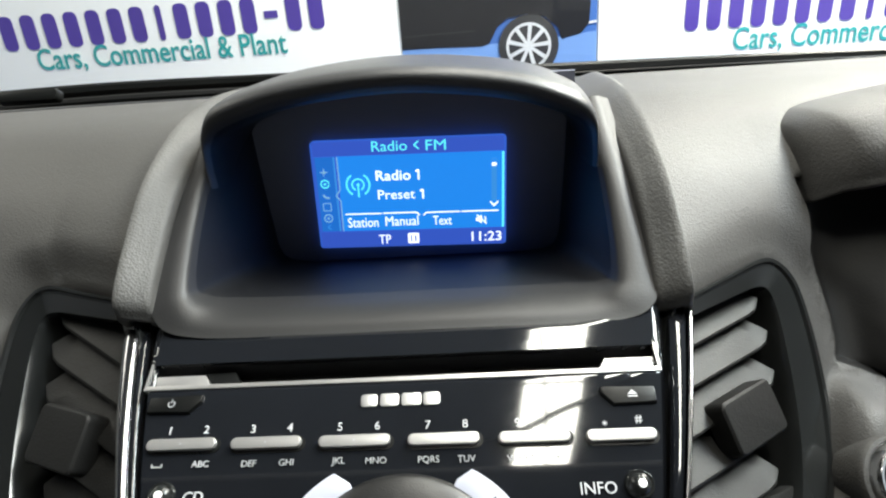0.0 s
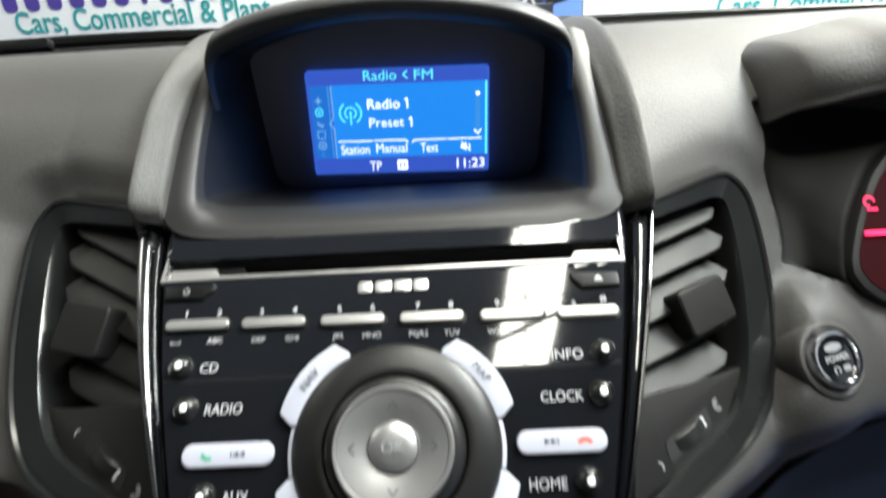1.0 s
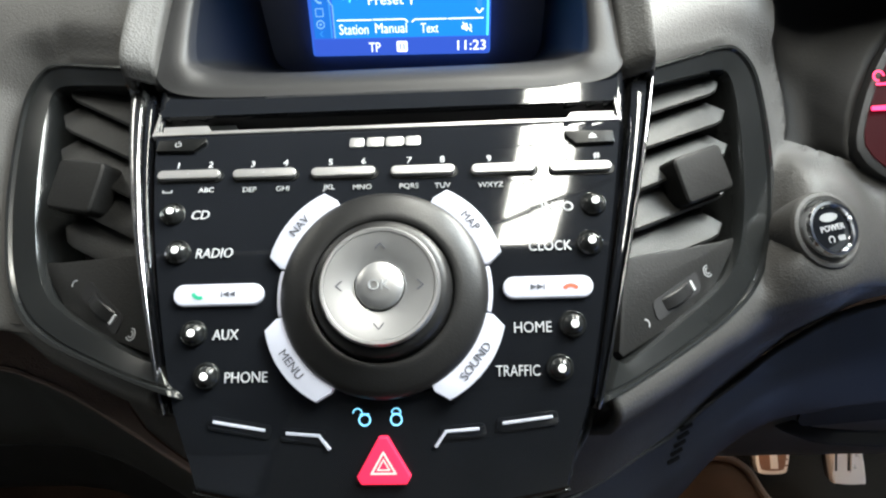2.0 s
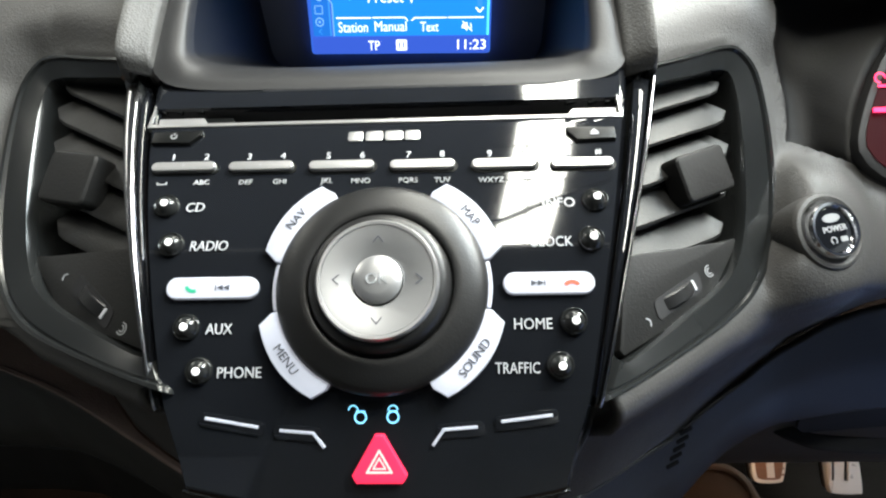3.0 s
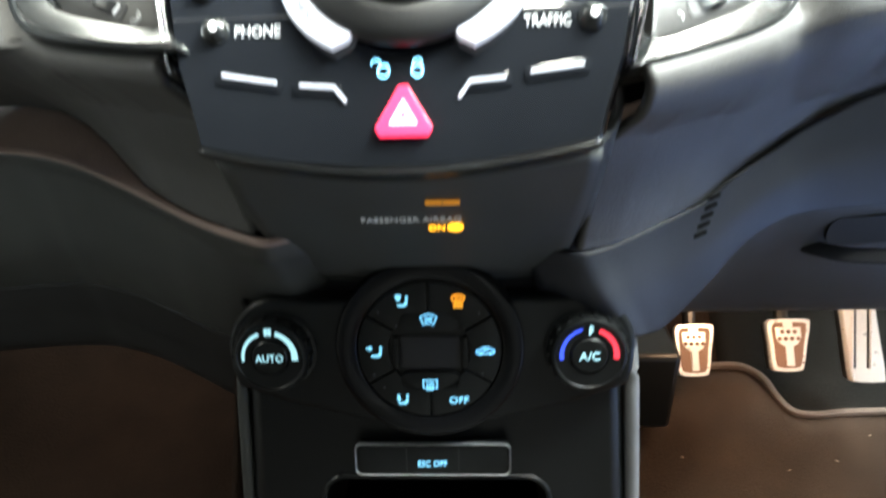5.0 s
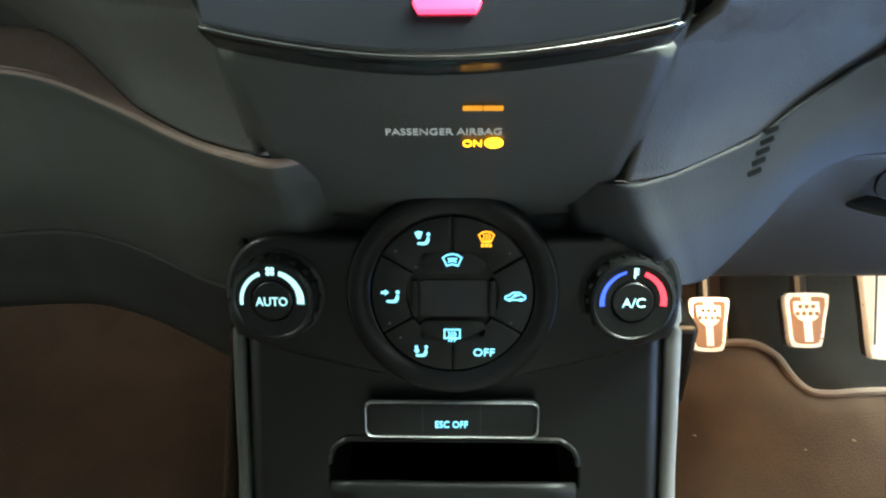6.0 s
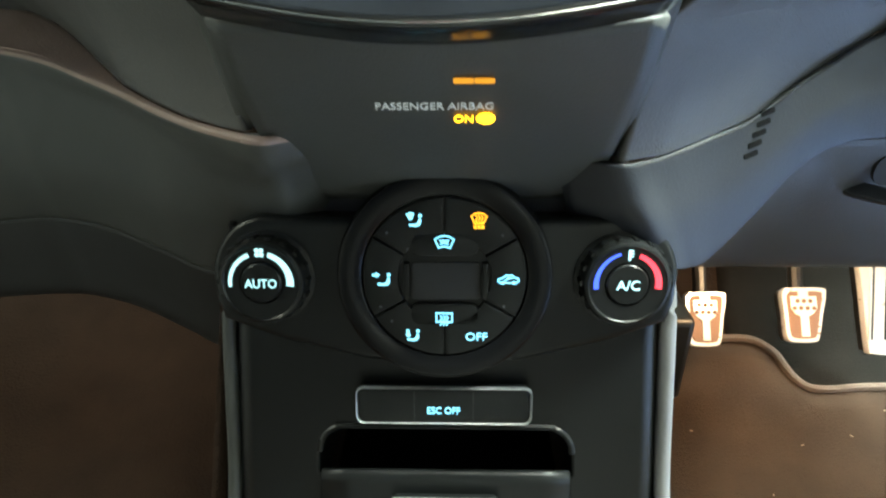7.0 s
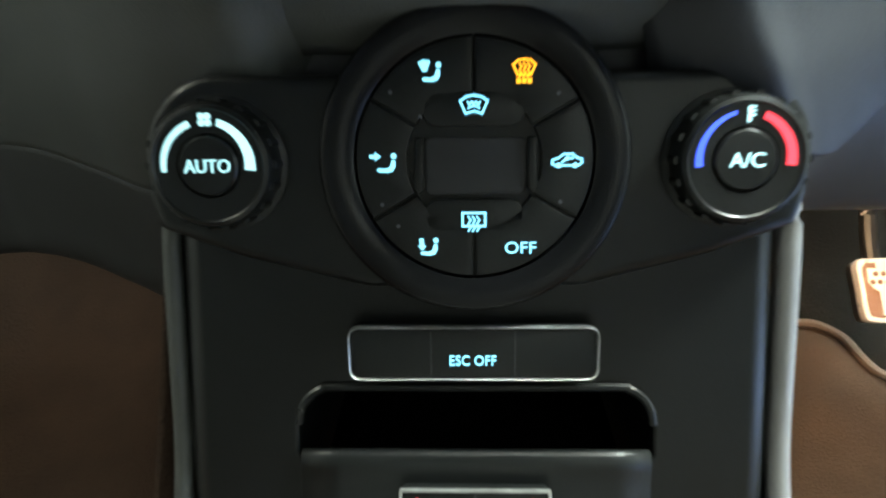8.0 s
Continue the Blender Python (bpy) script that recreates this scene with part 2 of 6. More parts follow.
CABIN = Vector((0, -0.3, 0.6))


def part(name, bm, mat, parent=None, label="", smooth=35, bevel=0.0, solid=0.0):
    """Links a bmesh, in world places, as one mesh object under its thing."""
    me = bpy.data.meshes.new(name)
    if solid:
        turn = sum(f.normal.dot(CABIN - f.calc_center_median()) * f.calc_area() for f in bm.faces if not f.normal_update())
        if turn < 0:
            bmesh.ops.reverse_faces(bm, faces=bm.faces)
    else:
        bmesh.ops.recalc_face_normals(bm, faces=bm.faces)
    bm.to_mesh(me)
    bm.free()
    me.materials.append(mat)
    if smooth:
        me.shade_smooth()
        me.set_sharp_from_angle(angle=radians(smooth))
    ob = new(name, me)
    if parent is not None:
        ob.parent = parent
        ob.matrix_parent_inverse = parent.matrix_basis.inverted()
    if solid:
        mod = ob.modifiers.new("thickness", "SOLIDIFY")
        mod.thickness, mod.offset = solid, -1
    if bevel:
        mod = ob.modifiers.new("edge", "BEVEL")
        mod.width, mod.segments, mod.limit_method, mod.angle_limit = bevel, 2, "ANGLE", radians(35)
    if label:
        ob["label"] = label
    return ob


def spline(points, n):
    """n+1 places along a smooth curve through the points."""
    pts = [Vector(p) for p in points]
    pts = [2 * pts[0] - pts[1]] + pts + [2 * pts[-1] - pts[-2]]
    out, spans = [], len(pts) - 3
    for i in range(n + 1):
        f = min(i / n * spans, spans - 1e-6)
        k = int(f)
        t = f - k
        a, b, c, d = pts[k:k + 4]
        out.append(0.5 * (2 * b + (c - a) * t + (2 * a - 5 * b + 4 * c - d) * t * t + (3 * b - a - 3 * c + d) * t ** 3))
    return out


def sheet(rows, keep=None):
    """A bmesh of quads over rows of places; keep(place) says which faces stay."""
    bm = bmesh.new()
    vs = [[bm.verts.new(p) for p in row] for row in rows]
    for a, b in zip(vs, vs[1:]):
        for i in range(len(a) - 1):
            if keep is None or keep((a[i].co + b[i + 1].co) / 2):
                bm.faces.new((a[i], a[i + 1], b[i + 1], b[i]))
    loose = [v for v in bm.verts if not v.link_faces]
    bmesh.ops.delete(bm, geom=loose, context="VERTS")
    return bm


def loft(rows, nu=24, nv=24, keep=None):
    """A smooth skin over a few curves, each given by a few places."""
    fine = [spline(r, nu) for r in rows]
    cols = [spline([r[i] for r in fine], nv) for i in range(nu + 1)]
    return sheet(cols, keep)


def slab(outline, h0, h1, m, bevel=0.0, seg=2):
    """A plate with the given outline (x, y) from height h0 to h1 in the frame m, with softened top edges."""
    bm = bmesh.new()
    low = [bm.verts.new(m @ Vector((x, y, h0))) for x, y in outline]
    high = [bm.verts.new(m @ Vector((x, y, h1))) for x, y in outline]
    bm.faces.new(low[::-1])
    top = bm.faces.new(high)
    n = len(outline)
    for i in range(n):
        bm.faces.new((low[i], low[(i + 1) % n], high[(i + 1) % n], high[i]))
    bmesh.ops.recalc_face_normals(bm, faces=bm.faces)
    if bevel:
        bmesh.ops.bevel(bm, geom=list(top.edges), offset=bevel, segments=seg, profile=0.6, affect="EDGES")
    return bm


def rounded(w, h, r, cx=0, cy=0, n=5):
    """The outline of a rounded rectangle."""
    r = min(r, w / 2 - 1e-6, h / 2 - 1e-6)
    out = []
    for sx, sy, a0 in ((1, 1, 0), (-1, 1, 90), (-1, -1, 180), (1, -1, 270)):
        for i in range(n + 1):
            a = radians(a0 + 90 * i / n)
            out.append((cx + sx * (w / 2 - r) + r * math.cos(a), cy + sy * (h / 2 - r) + r * math.sin(a)))
    return out


def arc_band(r0, r1, a0, a1, n=16, cx=0, cy=0):
    """The outline of a band of a ring between two angles in degrees."""
    outer = [(cx + r1 * math.cos(radians(a0 + (a1 - a0) * i / n)), cy + r1 * math.sin(radians(a0 + (a1 - a0) * i / n))) for i in range(n + 1)]
    inner = [(cx + r0 * math.cos(radians(a1 + (a0 - a1) * i / n)), cy + r0 * math.sin(radians(a1 + (a0 - a1) * i / n))) for i in range(n + 1)]
    return outer + inner


def lathe(profile, m, n=48, sx=1.0, sy=1.0):
    """A turned body of (radius, height) in the frame m."""
    bm = bmesh.new()
    rings = []
    for r, h in profile:
        if r < 1e-6:
            rings.append([bm.verts.new(m @ Vector((0, 0, h)))])
        else:
            rings.append([bm.verts.new(m @ Vector((sx * r * math.cos(2 * math.pi * i / n), sy * r * math.sin(2 * math.pi * i / n), h))) for i in range(n)])
    for a, b in zip(rings, rings[1:]):
        for i in range(n):
            j = (i + 1) % n
            if len(a) == 1 and len(b) > 1:
                bm.faces.new((a[0], b[i], b[j]))
            elif len(b) == 1 and len(a) > 1:
                bm.faces.new((a[i], b[0], a[j]))
            elif len(a) > 1:
                bm.faces.new((a[i], a[j], b[j], b[i]))
    return bm


def tube(points, r, n=8, sides=8, fine=24):
    """A round bar along a smooth curve."""
    bm = bmesh.new()
    path = spline(points, fine)
    rings = []
    for i, p in enumerate(path):
        d = (path[min(i + 1, fine)] - path[max(i - 1, 0)]).normalized()
        a = d.cross(Vector((0, 0, 1)) if abs(d.z) < 0.9 else Vector((1, 0, 0))).normalized()
        b = d.cross(a)
        rr = r(i / fine) if callable(r) else r
        rings.append([bm.verts.new(p + rr * (a * math.cos(2 * math.pi * k / sides) + b * math.sin(2 * math.pi * k / sides))) for k in range(sides)])
    for a, b in zip(rings, rings[1:]):
        for k in range(sides):
            bm.faces.new((a[k], a[(k + 1) % sides], b[(k + 1) % sides], b[k]))
    bm.faces.new(rings[0][::-1])
    bm.faces.new(rings[-1])
    return bm


def letters(text, height, m, width=None, bold=0.0, depth=0.0002, shear=0.0):
    """Words in the built-in font as a thin mesh, centred in the frame m; height is that of a capital."""
    cu = bpy.data.curves.new("letters", "FONT")
    cu.body, cu.size, cu.align_x, cu.align_y = text, height / 0.73, "CENTER", "CENTER"
    cu.extrude, cu.offset, cu.shear, cu.resolution_u = depth, bold * height, shear, 3
    ob = bpy.data.objects.new("letters", cu)
    scene.collection.objects.link(ob)
    bpy.context.view_layer.update()
    me = bpy.data.meshes.new_from_object(ob.evaluated_get(bpy.context.evaluated_depsgraph_get()))
    bpy.data.objects.remove(ob)
    bm = bmesh.new()
    bm.from_mesh(me)
    bpy.data.meshes.remove(me)
    xs = [v.co.x for v in bm.verts]
    ys = [v.co.y for v in bm.verts]
    mid = Vector(((min(xs) + max(xs)) / 2, (min(ys) + max(ys)) / 2, 0))
    k = width / (max(xs) - min(xs)) if width else 1
    for v in bm.verts:
        v.co = m @ Vector(((v.co.x - mid.x) * k, v.co.y - mid.y, v.co.z))
    return bm


def merge(*meshes):
    """Several bmeshes joined into one."""
    out = bmesh.new()
    for b in meshes:
        me = bpy.data.meshes.new("joined")
        b.to_mesh(me)
        b.free()
        out.from_mesh(me)
        bpy.data.meshes.remove(me)
    return out


def basis(o, e1, e2, n):
    """A frame from its origin and three axes."""
    m = Matrix((e1, e2, n)).transposed().to_4x4()
    m.translation = o
    return m


def inside(poly, x, y):
    odd = False
    for (x0, y0), (x1, y1) in zip(poly, poly[1:] + poly[:1]):
        if (y0 > y) != (y1 > y) and x < (x1 - x0) * (y - y0) / (y1 - y0) + x0:
            odd = not odd
    return odd


def box(x0, x1, y0, y1, z0, z1):
    bm = bmesh.new()
    bmesh.ops.create_cube(bm, size=1)
    for v in bm.verts:
        v.co = Vector((x0 if v.co.x < 0 else x1, y0 if v.co.y < 0 else y1, z0 if v.co.z < 0 else z1))
    return bm


# the curved face of the radio: x across, u up along it, h out of it
def radio_at(x, u, h=0.0):
    w = -2.0251 * u * u - 0.0059 * u + 0.0070
    s = -4.0502 * u - 0.0059
    a, b = Vector((0, 0.72, 0.694)), Vector((0, -0.694, 0.72))
    t = (a + s * b).normalized()
    n = (b - s * a).normalized()
    o = Vector((x, 0.02, 0.56)) + a * u + b * w + n * h
    return basis(o, Vector((1, 0, 0)), t, n)


# the flat face of the climate panel: x across, v up, h out of it
LEAN, FACE_Y = 0.2657, 0.0177


def climate_at(x, v, h=0.0, turn=0.0):
    t, n = Vector((0, LEAN, 1)).normalized(), Vector((0, -1, LEAN)).normalized()
    return basis(Vector((x, FACE_Y, 0.385)) + t * v + n * h, Vector((1, 0, 0)), t, n) @ Matrix.Rotation(radians(turn), 4, "Z")


VENT_R = basis(Vector((0.117, 0.0996, 0.6145)), Vector((0.7997, 0.5981, 0.0522)), Vector((-0.3989, 0.4645, 0.7906)), Vector((0.4486, -0.6531, 0.61)))
VENT_L = basis(Vector((-0.121, 0.1055, 0.623)), Vector((-0.8911, 0.4537, -0.0065)), Vector((0.31, 0.6192, 0.7214)), Vector((-0.3313, -0.6409, 0.6925)))


def vent_outline(k):
    """Outer edge of a vent's bezel, in its frame; k stretches it downwards."""
    pts = [(-3, 5), (28, 4), (56, 3), (67, -2), (71, -14), (65, -33), (55, -53), (44, -70), (27, -90), (8, -103), (-15, -109), (-60, -110), (-92, -109), (-97, -107), (-92, -97), (-50, -52)]
    return [(x / 1000, y / 1000 * k) for x, y in pts]


def vent_inner(k):
    pts = [(3, -4), (28, -6), (46, -8), (52, -12), (49.5, -22), (43, -35), (32, -54), (19, -72), (4, -87), (-13, -95), (-45, -99), (-74, -101), (-79, -99), (-76, -94), (-60, -76), (-24, -36)]
    return [(x / 1000, y / 1000 * k) for x, y in pts]


# the plane of the start button
PN = Vector((0.24, -0.72, 0.63)).normalized()
PE = Vector((0, 0, 1)).cross(PN).normalized()
PM = basis(Vector((0.1945, 0.0645, 0.5545)), PE, PN.cross(PE), PN)

VENTS = ((1, VENT_R, 1.0), (-1, VENT_L, 1.13))

# ---- the showroom and the car's shell ----

# unseen; tinted blue to bounce cool light onto the lower dash
tagged(part("floor", box(-7, 7, -9, 4, -0.45, -0.35), ROOM_FLOOR, smooth=0), "unseen showroom floor tinted blue for cool bounce light", "floor", kind="structure")
tagged(part("ceiling", box(-7, 7, -9, 4, 3.12, 3.2), ROOM_TOP, smooth=0), "grey showroom roof", "ceiling", kind="structure")
for nm, lim in (("wall_north", (-7, 7, 4, 4.1)), ("wall_south", (-7, 7, -9.1, -9)), ("wall_west", (-7.1, -7, -9, 4)), ("wall_east", (7, 7.1, -9, 4))):
    tagged(part(nm, box(*lim, -0.35, 3.12), ROOM_WALL, smooth=0), "plain grey showroom wall", "wall", kind="structure")


def sign_frame(x, z, h=0.0, tilt=0.0):
    turn = Matrix.Translation((-1.18, 2.3, 0.7)) @ Matrix.Rotation(radians(-tilt), 4, "Y") @ Matrix.Translation((1.18, -2.3, -0.7))
    return turn @ basis(Vector((x, 2.3 - h, z)), Vector((1, 0, 0)), Vector((0, 0, 1)), Vector((0, -1, 0)))


def sign_board(x0, x1, text_x, text_w, dz, tilt):
    board = thing("sign_board", "white printed sign board with purple and teal writing", "sign", ((x0 + x1) / 2, 2.3, -0.35), group="sign boards")
    part("panel", slab([(x0, -0.35), (x1, -0.35), (x1, 1.9), (x0, 1.9)], -0.02, 0.0, sign_frame(0, 0), bevel=0.002), SHEET_WHITE, board, "white vinyl panel")
    n, w = 16, text_w / 16
    for i in range(n):
        if i == 13:
            outline = rounded(w * 0.6, 0.026, 0.004)
        else:
            outline = rounded(w * (0.64 if i not in (8,) else 0.26), 0.125, 0.02, n=3)
        cx = text_x - text_w / 2 + (i + 0.5) * w
        part("bar", slab(outline, 0.0, 0.0015, sign_frame(cx, 0.735 + dz, 0.002, tilt)), SIGN_PURPLE, board)
    part("lettering", letters("Cars, Commercial & Plant", 0.082, sign_frame(text_x + 0.02, 0.628 + dz, 0.003, tilt), width=text_w * 0.72, bold=0.012, depth=0.001), SIGN_TEAL, board, "teal lettering", smooth=0)
    return board


sign_board(-2.9, -0.205, -1.146, 1.36, -0.015, 0.2)
sign_board(0.535, 3.4, 1.47, 1.27, -0.112, 0.0)

poster = thing("poster", "printed picture of a dark car on pale blue ground", "poster", (0.165, 2.3, -0.35))
part("backing", slab([(-0.20, -0.35), (0.53, -0.35), (0.53, 1.9), (-0.20, 1.9)], -0.02, 0.0, sign_frame(0, -0.035)), SIGN_BLUE, poster, "blue printed backing", smooth=0)
part("ground_print", slab([(-0.20, -0.3), (0.53, -0.3), (0.53, 0.62), (0.30, 0.60), (-0.20, 0.595)], 0.0, 0.001, sign_frame(0, -0.035, 0.002)), SIGN_FLOOR, poster, "pale blue printed ground", smooth=0)
part("horizon_line", slab([(0.40, 0.635), (0.53, 0.65), (0.53, 0.658), (0.40, 0.643)], 0.0, 0.001, sign_frame(0, -0.035, 0.003)), SIGN_RIM, poster, smooth=0)
body_line = [(-0.20, 0.60), (0.10, 0.592), (0.13, 0.60), (0.16, 0.655), (0.20, 0.685), (0.27, 0.695), (0.34, 0.68), (0.385, 0.64), (0.40, 0.60), (0.47, 0.615), (0.50, 0.65), (0.505, 0.72), (0.49, 0.80), (0.40, 0.95), (-0.20, 1.0)]
part("body_print", slab(body_line, 0.0, 0.001, sign_frame(0, -0.035, 0.004)), SIGN_BLACK, poster, "glossy black printed bodywork", smooth=0)
part("door_line", slab([(-0.20, 0.640), (0.08, 0.646), (0.08, 0.651), (-0.20, 0.645)], 0.0, 0.001, sign_frame(0, -0.035, 0.006)), SIGN_TYRE, poster, smooth=0)
part("tyre_print", lathe([(0, 0.0), (0.112, 0.0), (0.112, 0.001), (0, 0.001)], sign_frame(0.276, 0.547, 0.007), 40), SIGN_TYRE, poster, smooth=0)
part("rim_print", lathe([(0.074, 0.0), (0.084, 0.0), (0.084, 0.001), (0.074, 0.001), (0.074, 0.0)], sign_frame(0.276, 0.547, 0.009), 40), SIGN_RIM, poster, smooth=0)
for i in range(9):
    m = sign_frame(0.276, 0.547, 0.009) @ Matrix.Rotation(radians(40 * i + 8), 4, "Z")
    part("spoke", slab([(0.012, -0.006), (0.076, -0.011), (0.076, 0.004), (0.012, 0.006)], 0.0, 0.001, m), SIGN_RIM, poster, smooth=0)
part("hub_print", lathe([(0, 0.0), (0.018, 0.0), (0.018, 0.001), (0, 0.001)], sign_frame(0.276, 0.547, 0.010), 24), SIGN_RIM, poster, smooth=0)

tray = thing("cable", "dark cable slung below the ceiling lamp", "cable", (0.3, -0.4, 3.12))
part("cord", tube([(-0.1, -0.75, 3.12), (0.15, -0.62, 3.05), (0.38, -0.35, 3.04), (0.7, -0.05, 3.12)], 0.026), BLACK, tray)
tagged(part("lamp_rail", box(0.300, 0.312, -1.1, 2.4, 3.075, 3.12), HARD, smooth=0), "long thin rail along the ceiling lamp", "lamp rail")
for y in (-0.05, 0.42, 1.1):
    tagged(part("lamp_bar", box(0.10, 0.52, y - 0.012, y + 0.012, 3.08, 3.12), HARD, smooth=0), "thin grey bar across the ceiling lamp", "lamp bar", group="lamp bars")

# the car's shell, open at its windows
shell = thing("car_body", "dark car body shell with the driver's door open", "car", (0, -0.5, -0.35), kind="structure")
part("floor_pan", box(-0.68, 0.68, -2.0, 0.62, -0.06, 0.0), CARPET, shell, smooth=0)
# out of view; kept dark so that the fascia reflects little of it
part("roof", box(-0.60, 0.60, -1.9, -0.20, 1.14, 1.18), HEADLINER, shell, "unseen roof lining, darkened to cut its reflection", smooth=0, bevel=0.01)
part("door", box(-0.69, -0.63, -2.0, 0.35, 0.0, 0.70), HARD, shell, smooth=0)
part("rear_door", box(0.63, 0.69, -2.0, -0.72, 0.0, 0.70), HARD, shell, smooth=0)
# out of view; set open to let the added side fill in
swung = box(0.0, 0.06, -1.04, 0.0, 0.0, 0.70)
bmesh.ops.transform(swung, matrix=pose(0.64, 0.35, 0.0, 0, 0, 66), verts=swung.verts)
part("driver_door", swung, HARD, shell, "driver's door standing open", smooth=0)
for s in (-1, 1):
    part("pillar", tube([(s * 0.68, 0.55, 0.70), (s * 0.62, 0.20, 0.95), (s * 0.57, -0.22, 1.15)], 0.035), HARD, shell)
    part("rear_pillar", tube([(s * 0.66, -1.95, 0.6), (s * 0.60, -1.85, 1.17)], 0.06), HARD, shell)
# unseen slab that blocks rear light; open at left for the fascia's reflection
part("rear_light_block", box(-0.36, 0.68, -1.06, -1.0, 0.0, 1.135), HARD, shell, smooth=0)
part("bulkhead", loft([[(-0.68, 0.62, 0.0), (-0.68, 0.66, 0.3), (-0.68, 0.60, 0.60)], [(0, 0.62, 0.0), (0, 0.66, 0.3), (0, 0.60, 0.60)], [(0.68, 0.62, 0.0), (0.68, 0.66, 0.3), (0.68, 0.60, 0.60)]], 10, 10), CARPET, shell, "carpeted footwell bulkhead", solid=0.02)
bonnet = part("bonnet", loft([[(-0.72, 0.68, 0.56), (-0.74, 1.0, 0.48), (-0.66, 1.45, 0.30)], [(0, 0.74, 0.57), (0, 1.1, 0.50), (0, 1.6, 0.32)], [(0.72, 0.68, 0.56), (0.74, 1.0, 0.48), (0.66, 1.45, 0.30)]], 16, 16), GLOSS, shell, "dark painted bonnet", solid=0.01)

screen = part("windscreen", loft([[(-0.66, 0.50, 0.665), (-0.61, 0.20, 0.94), (-0.56, -0.21, 1.145)], [(0, 0.585, 0.662), (0, 0.26, 0.95), (0, -0.17, 1.150)], [(0.66, 0.50, 0.665), (0.61, 0.20, 0.94), (0.56, -0.21, 1.145)]], 16, 16), GLASS)
screen.visible_shadow = False
tagged(screen, "raked clear windscreen above the dashboard", "windscreen", kind="structure")


def wiper(pts, block_at, label):
    w = thing("wiper", label, "wiper", pts[0], group="wipers")
    part("arm", tube(pts, lambda t: 0.009 - 0.003 * t), BLACK, w)
    part("blade", tube([Vector(p) + Vector((0, -0.012, -0.010)) for p in pts], 0.005), RUBBER, w, "thin rubber blade")
    part("pivot_cover", slab(rounded(0.072, 0.014, 0.005), 0.0, 0.012, basis(Vector(block_at), Vector((1, 0, 0.0)), Vector((0, 0.5, 0.86)), Vector((0, -0.86, 0.5))), bevel=0.004), BLACK, w, "black plastic pivot cover")
    return w


wiper([(-0.62, 0.56, 0.664), (-0.40, 0.60, 0.666), (-0.16, 0.62, 0.662), (0.02, 0.63, 0.661)], (-0.45, 0.555, 0.666), "black wiper resting along the windscreen base")
wiper([(0.10, 0.62, 0.652), (0.20, 0.61, 0.652), (0.42, 0.58, 0.652), (0.62, 0.54, 0.652)], (0.105, 0.61, 0.645), "black wiper with a thick pivot at the windscreen base")

# ---- dashboard ----
dash = thing("dashboard", "dark grey grained soft-touch car dashboard", "dashboard", (0, 0.3, 0.5), kind="structure")


def graded(table, f):
    for (a, b), (c, d) in zip(table, table[1:]):
        if f < c:
            return b + (d - b) * max(0.0, (f - a) / (c - a))
    return table[-1][1]


# lip of the passenger's ledge, with the depth of the shelf behind it
LEDGE = [(-0.045, 0.0180, 0.4490, 0.0), (-0.056, 0.0095, 0.4495, 0.0), (-0.066, 0.0042, 0.4500, 0.0), (-0.0835, 0.0130, 0.4503, 0.0), (-0.0995, 0.0207, 0.4520, 0.0), (-0.1156, 0.0284, 0.4557, 0.0005), (-0.1309, 0.0357, 0.4602, 0.002), (-0.1468, 0.0434, 0.4640, 0.009),
         (-0.1650, 0.0521, 0.4682, 0.018), (-0.1830, 0.0606, 0.4706, 0.026), (-0.2060, 0.0710, 0.4712, 0.034), (-0.2400, 0.0840, 0.4690, 0.040), (-0.33, 0.100, 0.462, 0.045), (-0.64, 0.112, 0.455, 0.045)]
# upper edge of the shroud on the driver's side, and its lower edge
SHROUD_TOP = [(0.050, 0.030, 0.434), (0.071, 0.016, 0.436), (0.09, 0.024, 0.436), (0.117, 0.040, 0.4395), (0.137, 0.050, 0.444), (0.156, 0.060, 0.4545), (0.176, 0.070, 0.4635), (0.204, 0.085, 0.474), (0.26, 0.10, 0.49), (0.40, 0.11, 0.50), (0.64, 0.12, 0.50)]


def dash_profile(side, d):
    """Curve from the windscreen down to the underside of the bolster, d metres out from the centre stack."""
    k = 0.687 if side > 0 else 0.517
    rec = k * min(d, 0.057) + (0.12 * max(0, d - 0.057) if side < 0 else 0.35 * min(max(0, d - 0.057), 0.07))
    lift = 0.008 if side < 0 else 0.0
    base = [(0.130, 0.52, 0.652 + lift), (0.126, 0.38, 0.666 + lift), (0.123, 0.24 + 0.2 * rec, 0.673 + lift), (0.120, 0.160 + 0.6 * rec, 0.654 + lift),
            (0.117, 0.101 + rec, 0.6165 + lift), (0.099, 0.050 + rec, 0.572 + lift), (0.083, 0.006 + rec, 0.532 + lift * 0.5)]
    out = [Vector((side * (x + d), y, z)) for x, y, z in base]
    bulge = out[-1]
    x = 0.072 + d
    if side < 0:
        y, z, deep = (graded([(-p[0], p[k]) for p in LEDGE], x) for k in (1, 2, 3))
        end = Vector((-x, y + 0.0030 + deep, z + 0.0010 + 0.3 * deep))
    else:
        y, z = (graded([(p[0], p[k]) for p in SHROUD_TOP], x) for k in (1, 2))
        end = Vector((x, y + 0.003 + 0.06 * max(0, x - 0.1), z + 0.001))
    for f, swell in ((0.18, 0.0040), (0.40, 0.0025), (0.70, -0.0020), (0.93, -0.0018), (1.0, -0.001)):
        p = bulge.lerp(end, f)
        out.append(Vector((p.x, p.y - swell, p.z)))
    return out


